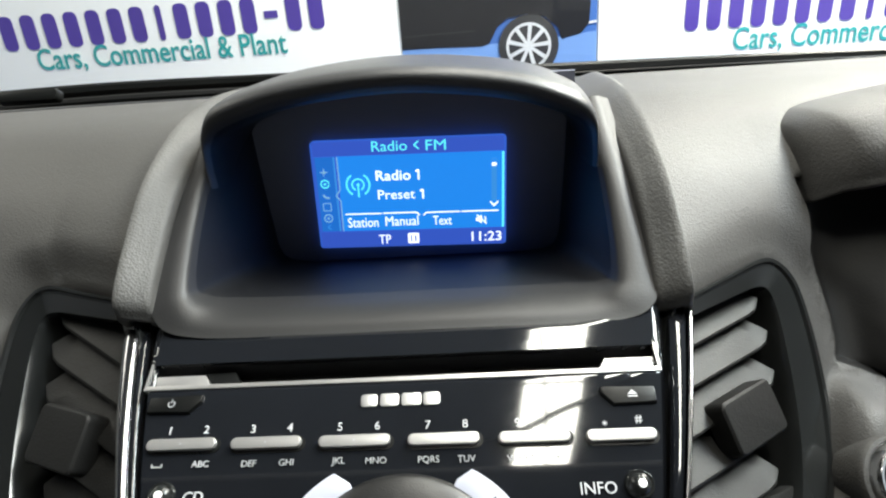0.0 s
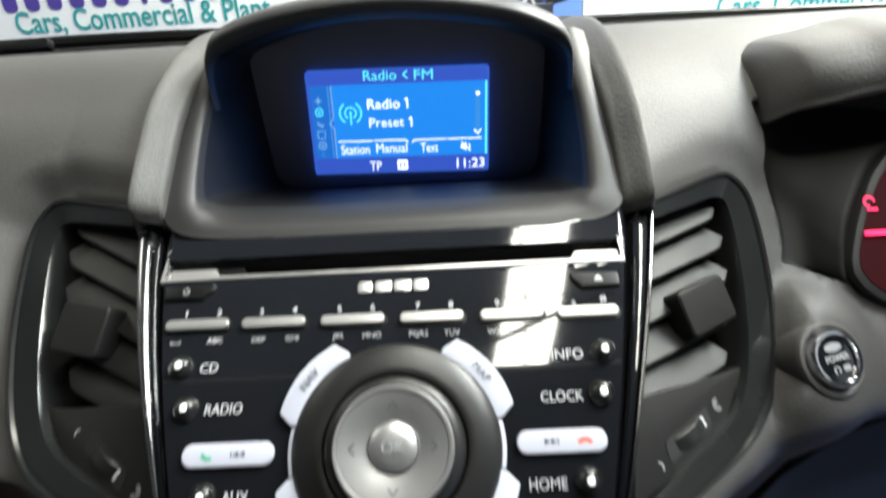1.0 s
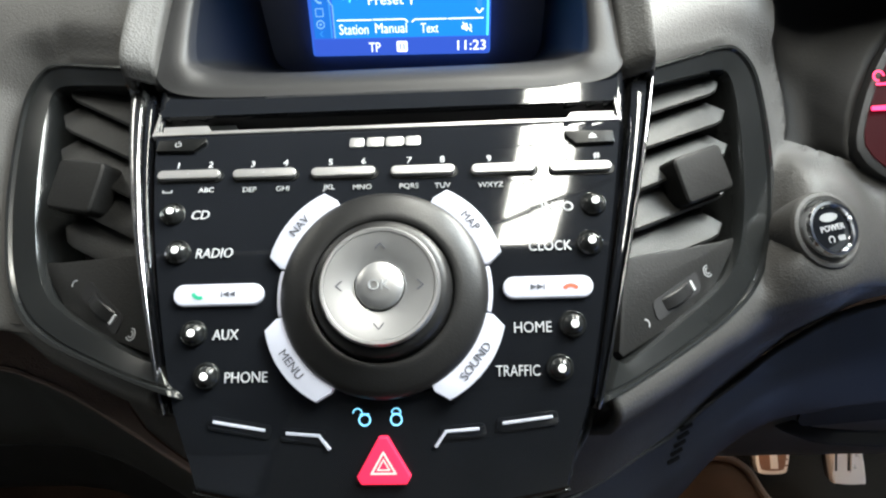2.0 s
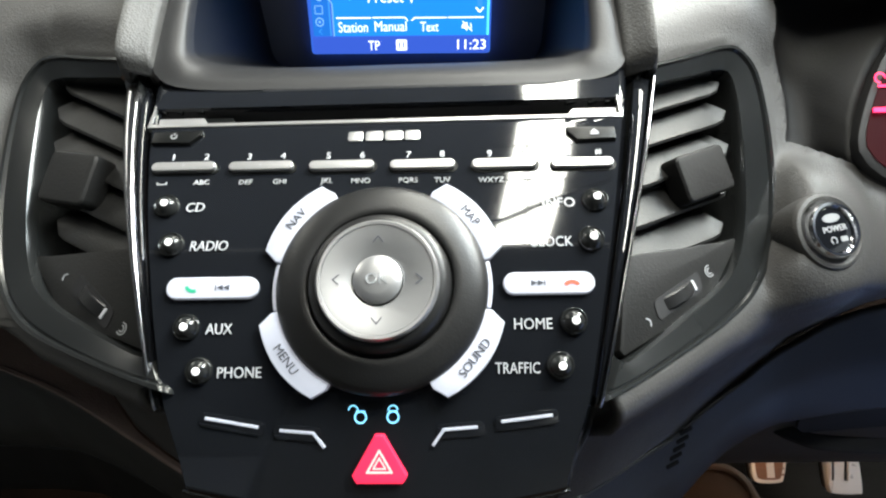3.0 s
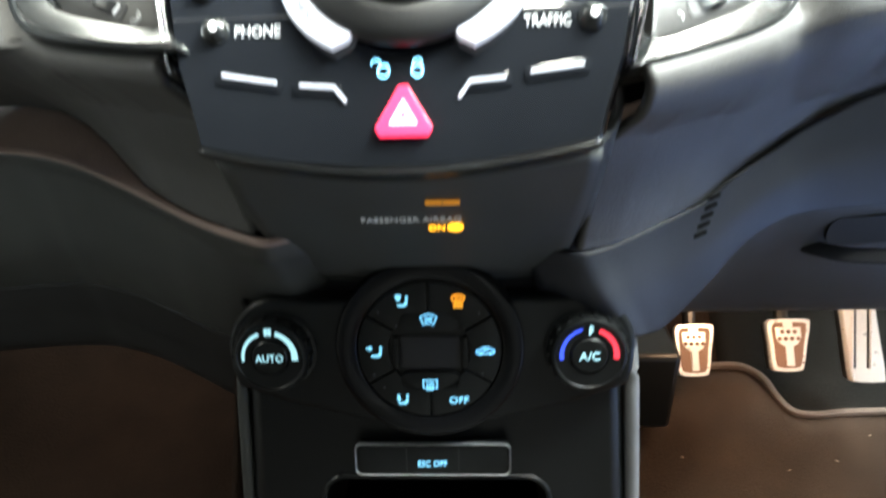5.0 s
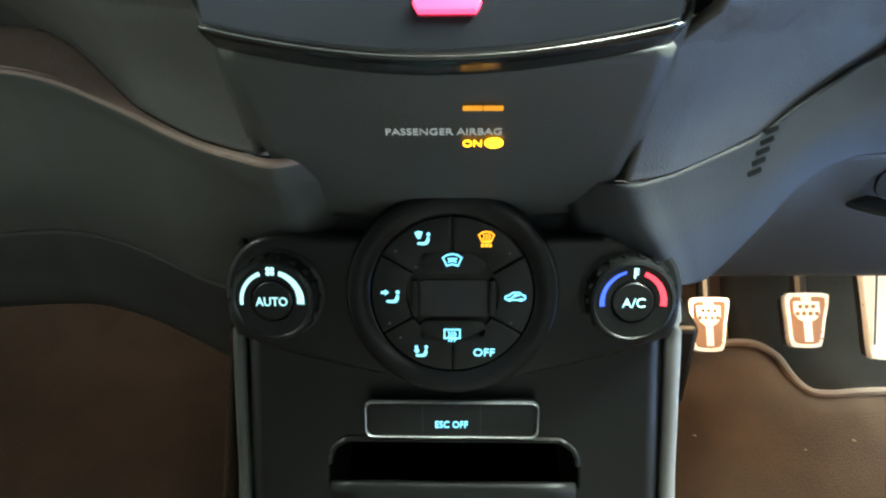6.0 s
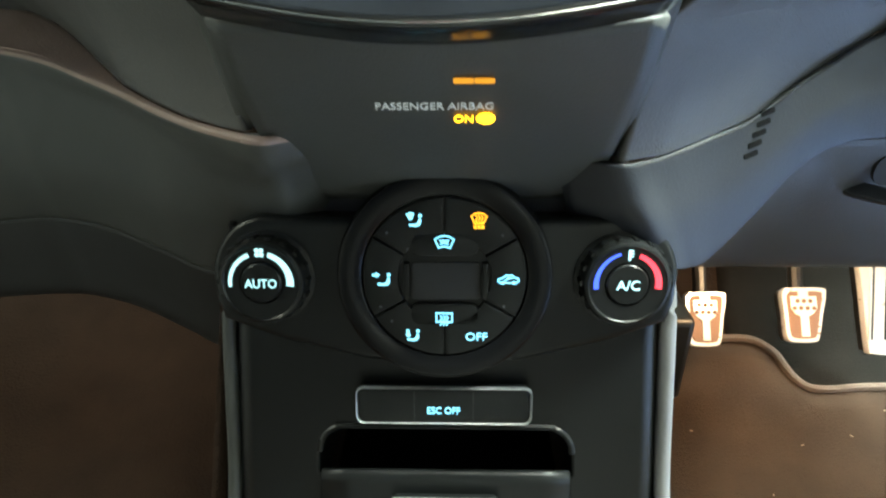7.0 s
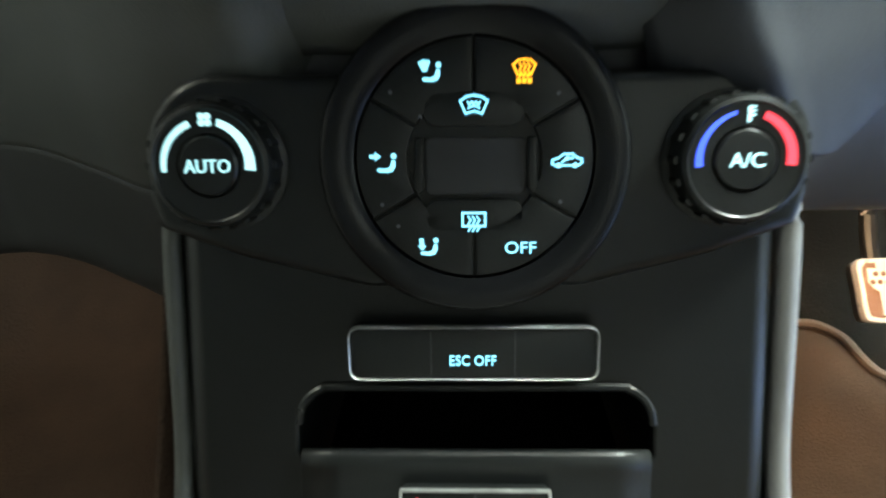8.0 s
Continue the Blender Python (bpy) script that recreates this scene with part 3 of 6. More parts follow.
def eased(vm, inv, ring, p):
    """The pad drawn onto the plane of a vent round its bezel."""
    q = inv @ p
    if not -0.03 < q.z < 0.06 or p.y > 0.3:
        return p
    far = 1.0
    for (ax, ay), (bx, by) in zip(ring, ring[1:] + ring[:1]):
        ux, uy = bx - ax, by - ay
        f = min(1, max(0, ((q.x - ax) * ux + (q.y - ay) * uy) / (ux * ux + uy * uy)))
        far = min(far, math.hypot(q.x - ax - f * ux, q.y - ay - f * uy))
    if inside(ring, q.x, q.y):
        q.z = -0.0034 - min(0.008, 2.5 * far)
        return vm @ q
    w = max(0.0, 1 - max(0.0, far - 0.003) / 0.022)
    w = w * w * (3 - 2 * w)
    q.z = q.z * (1 - w) - 0.0034 * w
    p = vm @ q
    if p.x < 0:
        return p
    # the pad swells up to the start button's collar
    q = PM.inverted() @ p
    w = max(0.0, min(1.0, 1 - (math.hypot(q.x, q.y) - 0.018) / 0.028)) * min(1.0, far / 0.009)
    w = w * w * (3 - 2 * w)
    q.z = q.z * (1 - w) - 0.0060 * w
    return PM @ q


PAD_DS = [0.0025 * i for i in range(60)] + [0.15 + 0.02 * i for i in range(22)]
PAD = {side: [[eased(vm, vm.inverted(), vent_outline(k), p) for p in spline(dash_profile(side, d), 150)] for d in PAD_DS] for side, vm, k in VENTS}


def on_dash(side, x, z):
    """The place on the pad at a given x and height."""
    near = sorted(((p.x - x) ** 2 + (p.z - z) ** 2 + 1e-9, p.y) for row in PAD[side] for p in row if p.y < 0.25)[:4]
    return Vector((x, sum(y / d for d, y in near) / sum(1 / d for d, y in near), z))


def open_x(z):
    """Inner edge of the instrument opening."""
    return graded(((0.575, 0.1905), (0.5813, 0.1930), (0.592, 0.1935), (0.604, 0.192), (0.617, 0.1895), (0.630, 0.1925), (0.642, 0.190), (0.66, 0.187)), z)


def open_z(x):
    """Lower edge of the instrument opening."""
    return graded(((0.190, 0.5758), (0.198, 0.5745), (0.2164, 0.5677), (0.2355, 0.5616), (0.26, 0.556), (0.33, 0.5525)), x)


def open_cluster(bm):
    """Cuts the instrument opening out of the pad along its two edges."""
    for axis, other, edge in ((0, 2, open_x), (2, 0, open_z)):
        near = [f for f in bm.faces if f.calc_center_median().y < 0.25 and 0.18 < f.calc_center_median().x < 0.7]
        for v in bm.verts:
            v.co[axis] -= edge(v.co[other])
        geom = near + list({v for f in near for v in f.verts}) + list({e for f in near for e in f.edges})
        bmesh.ops.bisect_plane(bm, geom=geom, dist=1e-6, plane_co=(0, 0, 0), plane_no=(1, 0, 0) if axis == 0 else (0, 0, 1))
        for v in bm.verts:
            v.co[axis] += edge(v.co[other])
    gone = []
    for f in bm.faces:
        c = f.calc_center_median()
        if c.y < 0.25 and c.x > open_x(c.z) and open_z(c.x) < c.z < 0.645:
            gone.append(f)
    bmesh.ops.delete(bm, geom=gone, context="FACES")
    return bm


def keep_dash(side, frame_m, k):
    inv, hole = frame_m.inverted(), [(0.005 + (x - 0.005) * 0.94, -0.05 * k + (y + 0.05 * k) * 0.94) for x, y in vent_outline(k)]

    def keep(p):
        q = inv @ p
        if abs(q.z) < 0.05 and inside(hole, q.x, q.y):
            return False
        return True
    return keep


for side, vm, k in VENTS:
    skin = sheet(PAD[side], keep_dash(side, vm, k))
    part("pad", open_cluster(skin) if side > 0 else skin, SOFT, dash, "soft grained vinyl pad", smooth=60, solid=0.004)
    # the ribbed rubber ridge beside the display
    pts = [Vector(p) for p in ((0.1125, 0.101, 0.6245), (0.1125, 0.118, 0.640), (0.112, 0.145, 0.660), (0.112, 0.19, 0.676), (0.113, 0.25, 0.681), (0.116, 0.34, 0.676))]
    lift = 0.006 if side < 0 else 0.0
    rows = []
    for i, p in enumerate(pts):
        up = ((pts[min(i + 1, 5)] - pts[max(i - 1, 0)]).cross(Vector((-1, 0, 0)))).normalized()
        up = up if up.z > 0 else -up
        wd = (0.0075, 0.0075, 0.0078, 0.0090, 0.0120, 0.0160)[i]
        rows.append([Vector((side * (p.x + a * wd), p.y + up.y * b, p.z + up.z * b + lift)) for a, b in ((-1, -0.006), (-0.9, -0.001), (-0.4, 0.0015), (0.2, 0.0045), (0.8, 0.0060), (1, -0.004))])
    rows.insert(0, [p + Vector((0, -0.0012, -0.010)) for p in rows[0]])
    part("ridge", loft(rows, 14, 46), RIDGE, dash, "rough textured grey edge strip", smooth=60, solid=0.003)
    # defroster slot line on the top pad
    part("top_seam", tube([(side * 0.16, 0.45, 0.6605 + lift), (side * 0.3, 0.43, 0.6625 + lift), (side * 0.55, 0.40, 0.6655 + lift)], 0.0025), CAVE, dash)
part("centre_pad", loft([[(x, 0.225, 0.672), (x, 0.30, 0.672), (x, 0.42, 0.664), (x, 0.56, 0.650)] for x in (-0.125, -0.06, 0, 0.06, 0.125)], 12, 20), SOFT, dash, smooth=60, solid=0.004)
part("cowl", loft([[(x, 0.52 + 0.06 * (1 - (x / 0.66) ** 2), 0.650), (x, 0.57 + 0.06 * (1 - (x / 0.66) ** 2), 0.640), (x, 0.66, 0.630)] for x in (-0.66, -0.3, 0, 0.3, 0.66)], 6, 20), BLACK, dash, "black cowl below the windscreen", smooth=60, solid=0.004)

# ---- display binnacle ----
binn = thing("display_hood", "dark hooded housing of the dashboard display", "display hood", (0, 0.15, 0.6))
front = [(-0.0945, 0.158, 0.662), (-0.0950, 0.158, 0.676), (-0.0930, 0.157, 0.690), (-0.083, 0.155, 0.700), (-0.050, 0.152, 0.7085), (0.0, 0.150, 0.712), (0.050, 0.152, 0.7065), (0.080, 0.155, 0.696), (0.0905, 0.157, 0.686), (0.0925, 0.158, 0.672), (0.0925, 0.158, 0.662)]


def shifted(curve, dx, dy, dz, sx=1.0):
    """The visor's edge curve moved; the drop fades out towards its two tips."""
    return [Vector((x * sx + dx, y + dy, z + dz * min(1.0, (z - 0.655) / 0.045))) for x, y, z in curve]


visor_rows = [shifted(front, 0, 0.17, -0.012, 1.10), shifted(front, 0, 0.09, -0.001, 1.07), shifted(front, 0, 0.035, 0.0020, 1.035), shifted(front, 0, 0.012, 0.0018, 1.016), shifted(front, 0, 0.003, 0.0004, 1.005),
              shifted(front, 0, 0, -0.0025, 0.998), shifted(front, 0, 0.0012, -0.0060, 0.990), shifted(front, 0, 0.0050, -0.0092, 0.980)]
part("hood", loft(visor_rows, 60, 40), VISOR, binn, "black grained visor", smooth=60)
# underside darker than the visor's top: shade put into its colour
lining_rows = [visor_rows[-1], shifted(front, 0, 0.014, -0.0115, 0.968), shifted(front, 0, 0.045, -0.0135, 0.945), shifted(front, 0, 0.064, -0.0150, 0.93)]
part("hood_lining", loft(lining_rows, 60, 20), RECESS_SHADED, binn, "underside of the visor, darkened for shade", smooth=60)
# lip and side bands, then walls and the floor that run back to the display
outer = [(-0.1065, 0.205, 0.690), (-0.1065, 0.150, 0.662), (-0.1065, 0.110, 0.633), (-0.103, 0.097, 0.6215), (-0.085, 0.0925, 0.6165), (-0.04, 0.0925, 0.6155), (0.0, 0.0925, 0.6155), (0.04, 0.0925, 0.6155), (0.085, 0.0925, 0.6155), (0.103, 0.097, 0.6195), (0.1065, 0.110, 0.629), (0.1065, 0.150, 0.657), (0.1065, 0.205, 0.685)]
lip = [(-0.1005, 0.202, 0.6915), (-0.1005, 0.150, 0.6640), (-0.0995, 0.112, 0.6355), (-0.094, 0.101, 0.6260), (-0.080, 0.098, 0.6205), (-0.04, 0.098, 0.6192), (0.0, 0.098, 0.6192), (0.04, 0.098, 0.6192), (0.080, 0.098, 0.6190), (0.093, 0.101, 0.6235), (0.0985, 0.112, 0.6315), (0.0995, 0.150, 0.660), (0.0995, 0.202, 0.6875)]
crest = [(-0.0965, 0.201, 0.6905), (-0.0962, 0.151, 0.6635), (-0.0945, 0.114, 0.6350), (-0.0895, 0.106, 0.6262), (-0.074, 0.107, 0.6212), (-0.04, 0.108, 0.6202), (0.0, 0.108, 0.6202), (0.04, 0.108, 0.6202), (0.074, 0.107, 0.6202), (0.0885, 0.106, 0.6240), (0.0932, 0.114, 0.6308), (0.0948, 0.151, 0.6592), (0.0950, 0.201, 0.6865)]
inner = [(-0.0945, 0.200, 0.687), (-0.0942, 0.153, 0.660), (-0.0925, 0.119, 0.632), (-0.087, 0.117, 0.6240), (-0.070, 0.122, 0.6195), (-0.04, 0.124, 0.6180), (0.0, 0.124, 0.6180), (0.04, 0.124, 0.6180), (0.070, 0.122, 0.6190), (0.086, 0.117, 0.6220), (0.0910, 0.119, 0.6285), (0.0925, 0.153, 0.6560), (0.0928, 0.200, 0.683)]
deep = [(-0.088, 0.212, 0.690), (-0.087, 0.212, 0.660), (-0.085, 0.212, 0.625), (-0.082, 0.212, 0.604), (-0.068, 0.212, 0.5985), (-0.04, 0.212, 0.5980), (0.0, 0.212, 0.598), (0.04, 0.212, 0.5980), (0.068, 0.212, 0.5985), (0.080, 0.212, 0.604), (0.083, 0.212, 0.625), (0.085, 0.212, 0.660), (0.086, 0.212, 0.690)]
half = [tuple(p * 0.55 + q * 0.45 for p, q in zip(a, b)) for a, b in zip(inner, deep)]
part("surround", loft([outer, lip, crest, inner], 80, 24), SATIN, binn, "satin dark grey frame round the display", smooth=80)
# same plastic as the surround, darkened where the hood shades it
part("recess", loft([inner, half, deep], 80, 24), RECESS_SHADED, binn, "walls and floor round the display, darkened for shade", smooth=80)
part("back_plate", box(-0.092, 0.090, 0.2105, 0.214, 0.588, 0.700), BACKING, binn, "navy back plate lightened for veiling glare", smooth=0)

# ---- display ----
disp = thing("display", "lit blue dashboard radio display with white writing", "display", (-0.003, 0.21, 0.605))
SX, SZ = Vector((0.9995, -0.024, -0.017)).normalized(), Vector((0.034, 0.005, 0.999)).normalized()
SN = SX.cross(SZ).normalized()


def scr(x, y, h=0.0):
    return basis(Vector((-0.0026, 0.2045, 0.6389)), SX, SZ, SN) @ Matrix.Translation((x / 1000, y / 1000, h / 1000))


def bar(name, x, y, w, h, mat, level, r=0.3, label=""):
    part(name, slab(rounded(w / 1000, h / 1000, r / 1000, n=2), 0, 0.0001, scr(x, y, level)), mat, disp, label, smooth=0)


def word(text, x, y, w, h, mat, label="", bold=0.0):
    part("lettering", letters(text, h / 1000, scr(x, y, 0.62), width=w / 1000, bold=bold, depth=0.00002), mat, disp, label, smooth=0)


part("panel", slab(rounded(0.1085, 0.0630, 0.002), -0.004, 0.0, scr(0, 0), bevel=0.0004), SCREEN_BLUE, disp, "lit blue screen")
bar("title_bar", 0, 27.3, 106, 8.0, SCREEN_DEEP, 0.1)
bar("menu_panel", 6.6, 1.0, 92.5, 44, SCREEN_LIGHT, 0.1)
bar("icon_column", -47.0, 1.0, 10, 43.8, SCREEN_COLUMN, 0.1, label="icon column")
bar("column_edge", -41.4, 1.0, 1.0, 43.8, SCREEN_EDGE, 0.15)
bar("foot_bar", 0, -26.3, 106, 9.6, SCREEN_DEEP, 0.1)
bar("edge_line", 52.5, 0.9, 1.2, 43.8, SCREEN_CYAN, 0.4)


def rule(points, w, mat, name):
    """A thin lit line from point to point."""
    bits = []
    for (x0, y0), (x1, y1) in zip(points, points[1:]):
        dx, dy = x1 - x0, y1 - y0
        n = math.hypot(dx, dy)
        ox, oy = -dy / n * w / 2, dx / n * w / 2
        bits.append(slab([((x0 + ox) / 1000, (y0 + oy) / 1000), ((x0 - ox) / 1000, (y0 - oy) / 1000), ((x1 - ox) / 1000, (y1 - oy) / 1000), ((x1 + ox) / 1000, (y1 + oy) / 1000)], 0, 0.0001, scr(0, 0, 0.45)))
    part(name, merge(*bits), mat, disp, smooth=0)


rule([(-39.5, 22.8), (-39.4, 3.8), (-41.8, 0.5), (-39.5, -2.6), (-39.6, -21.0)], 0.7, SCREEN_PALE, "column_line")
rule([(-37.6, -10.7), (-16.6, -10.8)], 0.7, SCREEN_WHITE, "tab_line")
rule([(-15.8, -10.7), (3.5, -10.7), (5.1, -12.6)], 0.7, SCREEN_WHITE, "tab_line")
rule([(7.4, -12.6), (9.1, -11.0), (28.2, -11.0)], 0.7, SCREEN_WHITE, "tab_line")
rule([(29.1, -11.0), (50.0, -11.0)], 0.7, SCREEN_WHITE, "tab_line")
bar("scroll_track", 47.5, 6, 3.0, 22, SCREEN_EDGE, 0.4)
bar("scroll_grip", 47.6, 15.8, 2.6, 2.0, SCREEN_WHITE, 0.6, 0.6)
rule([(45.3, -5.6), (47.5, -8.2), (49.7, -5.6)], 0.8, SCREEN_WHITE, "chevron")
rule([(45.8, 17.9), (47.7, 19.4), (49.6, 17.9)], 0.6, SCREEN_EDGE, "chevron")
rule([(-46.6, -16.8), (-48.6, -18.3), (-46.6, -19.8)], 0.5, SCREEN_EDGE, "chevron")
word("Radio", -9.8, 28.0, 19.6, 6.0, SCREEN_CYAN, "cyan heading")
word("FM", 15.8, 27.7, 11.0, 6.0, SCREEN_CYAN, "cyan heading")
rule([(6.4, 30.2), (3.8, 28.0), (6.4, 25.8)], 0.8, SCREEN_CYAN, "heading_arrow")
word("Radio", -8.6, 11.4, 19.6, 6.0, SCREEN_WHITE, bold=0.012)
word("Preset", -7.4, 0.3, 21.0, 5.7, SCREEN_WHITE)
word("Station", -27.7, -15.9, 17.6, 6.1, SCREEN_WHITE)
word("Manual", -5.2, -15.6, 19.0, 6.0, SCREEN_WHITE)
word("Text", 18.0, -16.0, 10.6, 5.7, SCREEN_WHITE)
word("TP", -15.7, -26.6, 7.0, 5.9, SCREEN_WHITE)
word("11:23", 43.1, -26.3, 17.0, 5.9, SCREEN_WHITE, bold=0.006)
for x, y, h in ((5.6, 11.4, 6.0), (7.6, 0.2, 5.6)):
    rule([(x - 1.6, y + h / 2 - 1.2), (x, y + h / 2 - 0.3), (x, y - h / 2)], 0.9, SCREEN_WHITE, "figure")
bar("pause_box", 1.0, -26.4, 6.4, 6.2, SCREEN_WHITE, 0.5, 0.6)
for dx in (-1.2, 1.2):
    bar("pause_mark", 1.0 + dx, -26.4, 0.9, 3.8, SCREEN_DEEP, 0.75)
part("wave", slab(arc_band(0.0029, 0.0038, -62, 242, 22), 0, 0.0001, scr(-28.8, 6.6, 0.6)), SCREEN_CYAN, disp, "cyan ring of the radio mark", smooth=0)
for a in (0, 180):
    part("wave", slab(arc_band(0.0060, 0.0070, a - 58, a + 58, 14), 0, 0.0001, scr(-28.8, 6.6, 0.6)), SCREEN_CYAN, disp, "cyan arc of the radio mark", smooth=0)
bar("mast", -28.8, 2.8, 0.9, 7.2, SCREEN_CYAN, 0.6)
part("mast_head", lathe([(0, 0.0), (0.0009, 0.0), (0.0009, 0.0001), (0, 0.0001)], scr(-28.8, 6.6, 0.65), 16), SCREEN_CYAN, disp, smooth=0)
for i, (kind, mat) in enumerate((("star", SCREEN_PALE), ("ring", SCREEN_CYAN), ("phone", SCREEN_PALE), ("square", SCREEN_PALE), ("ring", SCREEN_PALE))):
    y = 14.4 - 6.8 * i
    if kind == "star":
        part("icon", slab([(math.cos(radians(45 * j)) * (0.0026 if j % 2 == 0 else 0.0008), math.sin(radians(45 * j)) * (0.0026 if j % 2 == 0 else 0.0008)) for j in range(8)], 0, 0.0001, scr(-47.6, y, 0.6)), mat, disp, smooth=0)
    elif kind == "ring":
        part("icon", slab(arc_band(0.0019, 0.0026, 4, 356, 20), 0, 0.0001, scr(-47.6, y, 0.6)), mat, disp, smooth=0)
        part("icon_dot", slab(rounded(0.0014, 0.0014, 0.0006, n=3), 0, 0.0001, scr(-47.6, y, 0.6)), mat, disp, smooth=0)
    elif kind == "phone":
        part("icon", slab(arc_band(0.0022, 0.0034, 195, 285, 10, 0.0012, 0.0014), 0, 0.0001, scr(-47.6, y, 0.6)), mat, disp, smooth=0)
    else:
        part("icon", merge(*[slab(rounded(w, h, 0.0001, cx, cy, n=1), 0, 0.0001, scr(-47.6, y, 0.6)) for w, h, cx, cy in ((0.0044, 0.0005, 0, 0.0022), (0.0044, 0.0005, 0, -0.0022), (0.0005, 0.0044, -0.0022, 0), (0.0005, 0.0044, 0.0022, 0))]), mat, disp, smooth=0)
part("mute_mark", merge(slab([(-0.0032, -0.001), (-0.0018, -0.001), (0.0, -0.0026), (0.0, 0.0026), (-0.0018, 0.001), (-0.0032, 0.001)], 0, 0.0001, scr(40.4, -16.0, 0.6)),
                        slab([(-0.003, 0.0026), (-0.0025, 0.003), (0.003, -0.0024), (0.0025, -0.0028)], 0, 0.00012, scr(40.4, -16.0, 0.75)),
                        slab(arc_band(0.0018, 0.0024, -50, 50, 8, 0.0002), 0, 0.0001, scr(40.4, -16.0, 0.6))), SCREEN_WHITE, disp, smooth=0)

# ---- radio ----
radio = thing("car_radio", "glossy black car radio fascia with silver keys and rotary dial", "car radio", (0, 0.0, 0.5))


def radio_edge(u, side):
    """Half width of the fascia at height u."""
    pts = ((-0.090, 0.060), (-0.078, 0.067), (-0.065, 0.0705), (-0.046, 0.0770), (0.0, 0.0865), (0.05, 0.0975), (0.10, 0.1085), (0.12, 0.112))
    for (a, b), (c, d) in zip(pts, pts[1:]):
        if a <= u <= c:
            return b + (d - b) * (u - a) / (c - a) + (0.0015 if side > 0 else 0.0)
    return pts[0][1]


CD_X0, CD_X1, CD_LO, CD_HI = -0.099, 0.099, 0.0695, 0.0800


def fascia_top(x):
    return 0.0905 + 0.0105 * max(0.0, (abs(x) - 0.070) / 0.040) ** 1.4


def foot_u(s):
    return -0.0835 + 0.0085 * s * s


def fascia_rows():
    rows = []
    for i in range(81):
        f = i / 80
        row = []
        for j in range(85):
            s = j / 84 * 2 - 1
            u = foot_u(s) + f * (0.0905 - foot_u(s))
            half = radio_edge(u, s)
            x = s * half
            top = fascia_top(x)
            u = foot_u(s) + f * (top - foot_u(s))
            drop = 0.004 * max(0, (abs(s) - 0.975) / 0.025) ** 2
            row.append(radio_at(x, u, -drop).translation)
        rows.append(row)
    return rows


def keep_fascia(p):
    u = (p.y - 0.02) * 0.72 + (p.z - 0.56) * 0.694
    return not (CD_X0 < p.x < CD_X1 and CD_LO < u < CD_HI)


part("fascia", sheet(fascia_rows(), keep_fascia), GLOSS, radio, "piano black fascia", smooth=60, solid=0.003)
# the under-curl at the foot of the fascia
curl = []
for j in range(41):
    s = j / 40 * 2 - 1
    base = radio_at(s * radio_edge(foot_u(s), s), foot_u(s)).translation
    curl.append([base, base + Vector((0, -0.0002, -0.0010)), base + Vector((0, 0.0014, -0.0026)), base + Vector((0, 0.005, -0.0048)), base + Vector((0, 0.010, -0.0078))])
part("foot", sheet([spline(c, 8) for c in curl]), BEZEL, radio, "piano black rounded foot", smooth=60, solid=0.002)

# disc slot: dark pocket, pale lower lip
m = radio_at(0, 0.0748)
part("disc_slot", merge(slab([(CD_X0 - 0.001, -0.006), (CD_X1 + 0.001, -0.006), (CD_X1 + 0.001, 0.006), (CD_X0 - 0.001, 0.006)], -0.014, -0.0135, m),
                        slab([(CD_X0 - 0.001, 0.0052), (CD_X1 + 0.001, 0.0052), (CD_X1 + 0.001, 0.0062), (CD_X0 - 0.001, 0.0062)], -0.0135, -0.0002, m)), VOID, radio, "dark disc slot", smooth=0)
for a, b in ((CD_X0, -0.074), (0.0765, CD_X1)):
    part("slot_cheek", slab([(a, -0.0046), (b, -0.0046), (b - 0.0035 * (1 if b < 0 else 0), 0.0005), (a + 0.0035 * (1 if a > 0 else 0), 0.0005)], -0.012, -0.0012, m, bevel=0.0006), KEY, radio, "pale silver slot cheek")
part("slot_cheek_shadow", slab([(-0.074, -0.0046), (-0.062, -0.0046), (-0.066, 0.0022), (-0.078, 0.0022)], -0.012, -0.003, m, bevel=0.0006), BLACK, radio)
part("slot_lip", slab([(CD_X0, -0.0066), (CD_X1, -0.0066), (CD_X1, -0.0046), (CD_X0, -0.0046)], -0.003, 0.0006, m, bevel=0.0004), KEY, radio, "silver lip below the slot")
for x in (CD_X0 - 0.0004, CD_X1 + 0.0004):
    part("slot_end", slab([(x - 0.0005, -0.0066), (x + 0.0005, -0.0066), (x + 0.0005, 0.0055), (x - 0.0005, 0.0055)], -0.002, 0.0005, m), KEY, radio)
part("slot_brow", slab([(CD_X0, 0.0046), (CD_X1, 0.0046), (CD_X1, 0.0086), (CD_X0, 0.0086)], -0.001, 0.0006, m), GLOSS, radio)

# corner keys
for cx, cu, flip, w in ((-0.0852, 0.0622, -1, 0.0205), (0.0855, 0.0592, 1, 0.0195)):
    o = [(-w / 2, 0.0030), (-w / 2, -0.0030), (w / 2 - 0.004, -0.0034), (w / 2, 0.0012), (w / 2, 0.0036)]
    o = [(x * -flip, y) for x, y in o]
    part("corner_key", slab(o if flip < 0 else o[::-1], -0.001, 0.0018, radio_at(cx, cu), bevel=0.0007), BLACK, radio, "black corner key")
part("power_mark", merge(slab(arc_band(0.0010, 0.0014, -230, 50, 14), 0, 0.0001, radio_at(-0.0862, 0.0622, 0.0019)), slab(rounded(0.0004, 0.0014, 0.0001, 0, 0.0012, 1), 0, 0.0001, radio_at(-0.0862, 0.0622, 0.0019))), DIM_PRINT, radio, smooth=0)
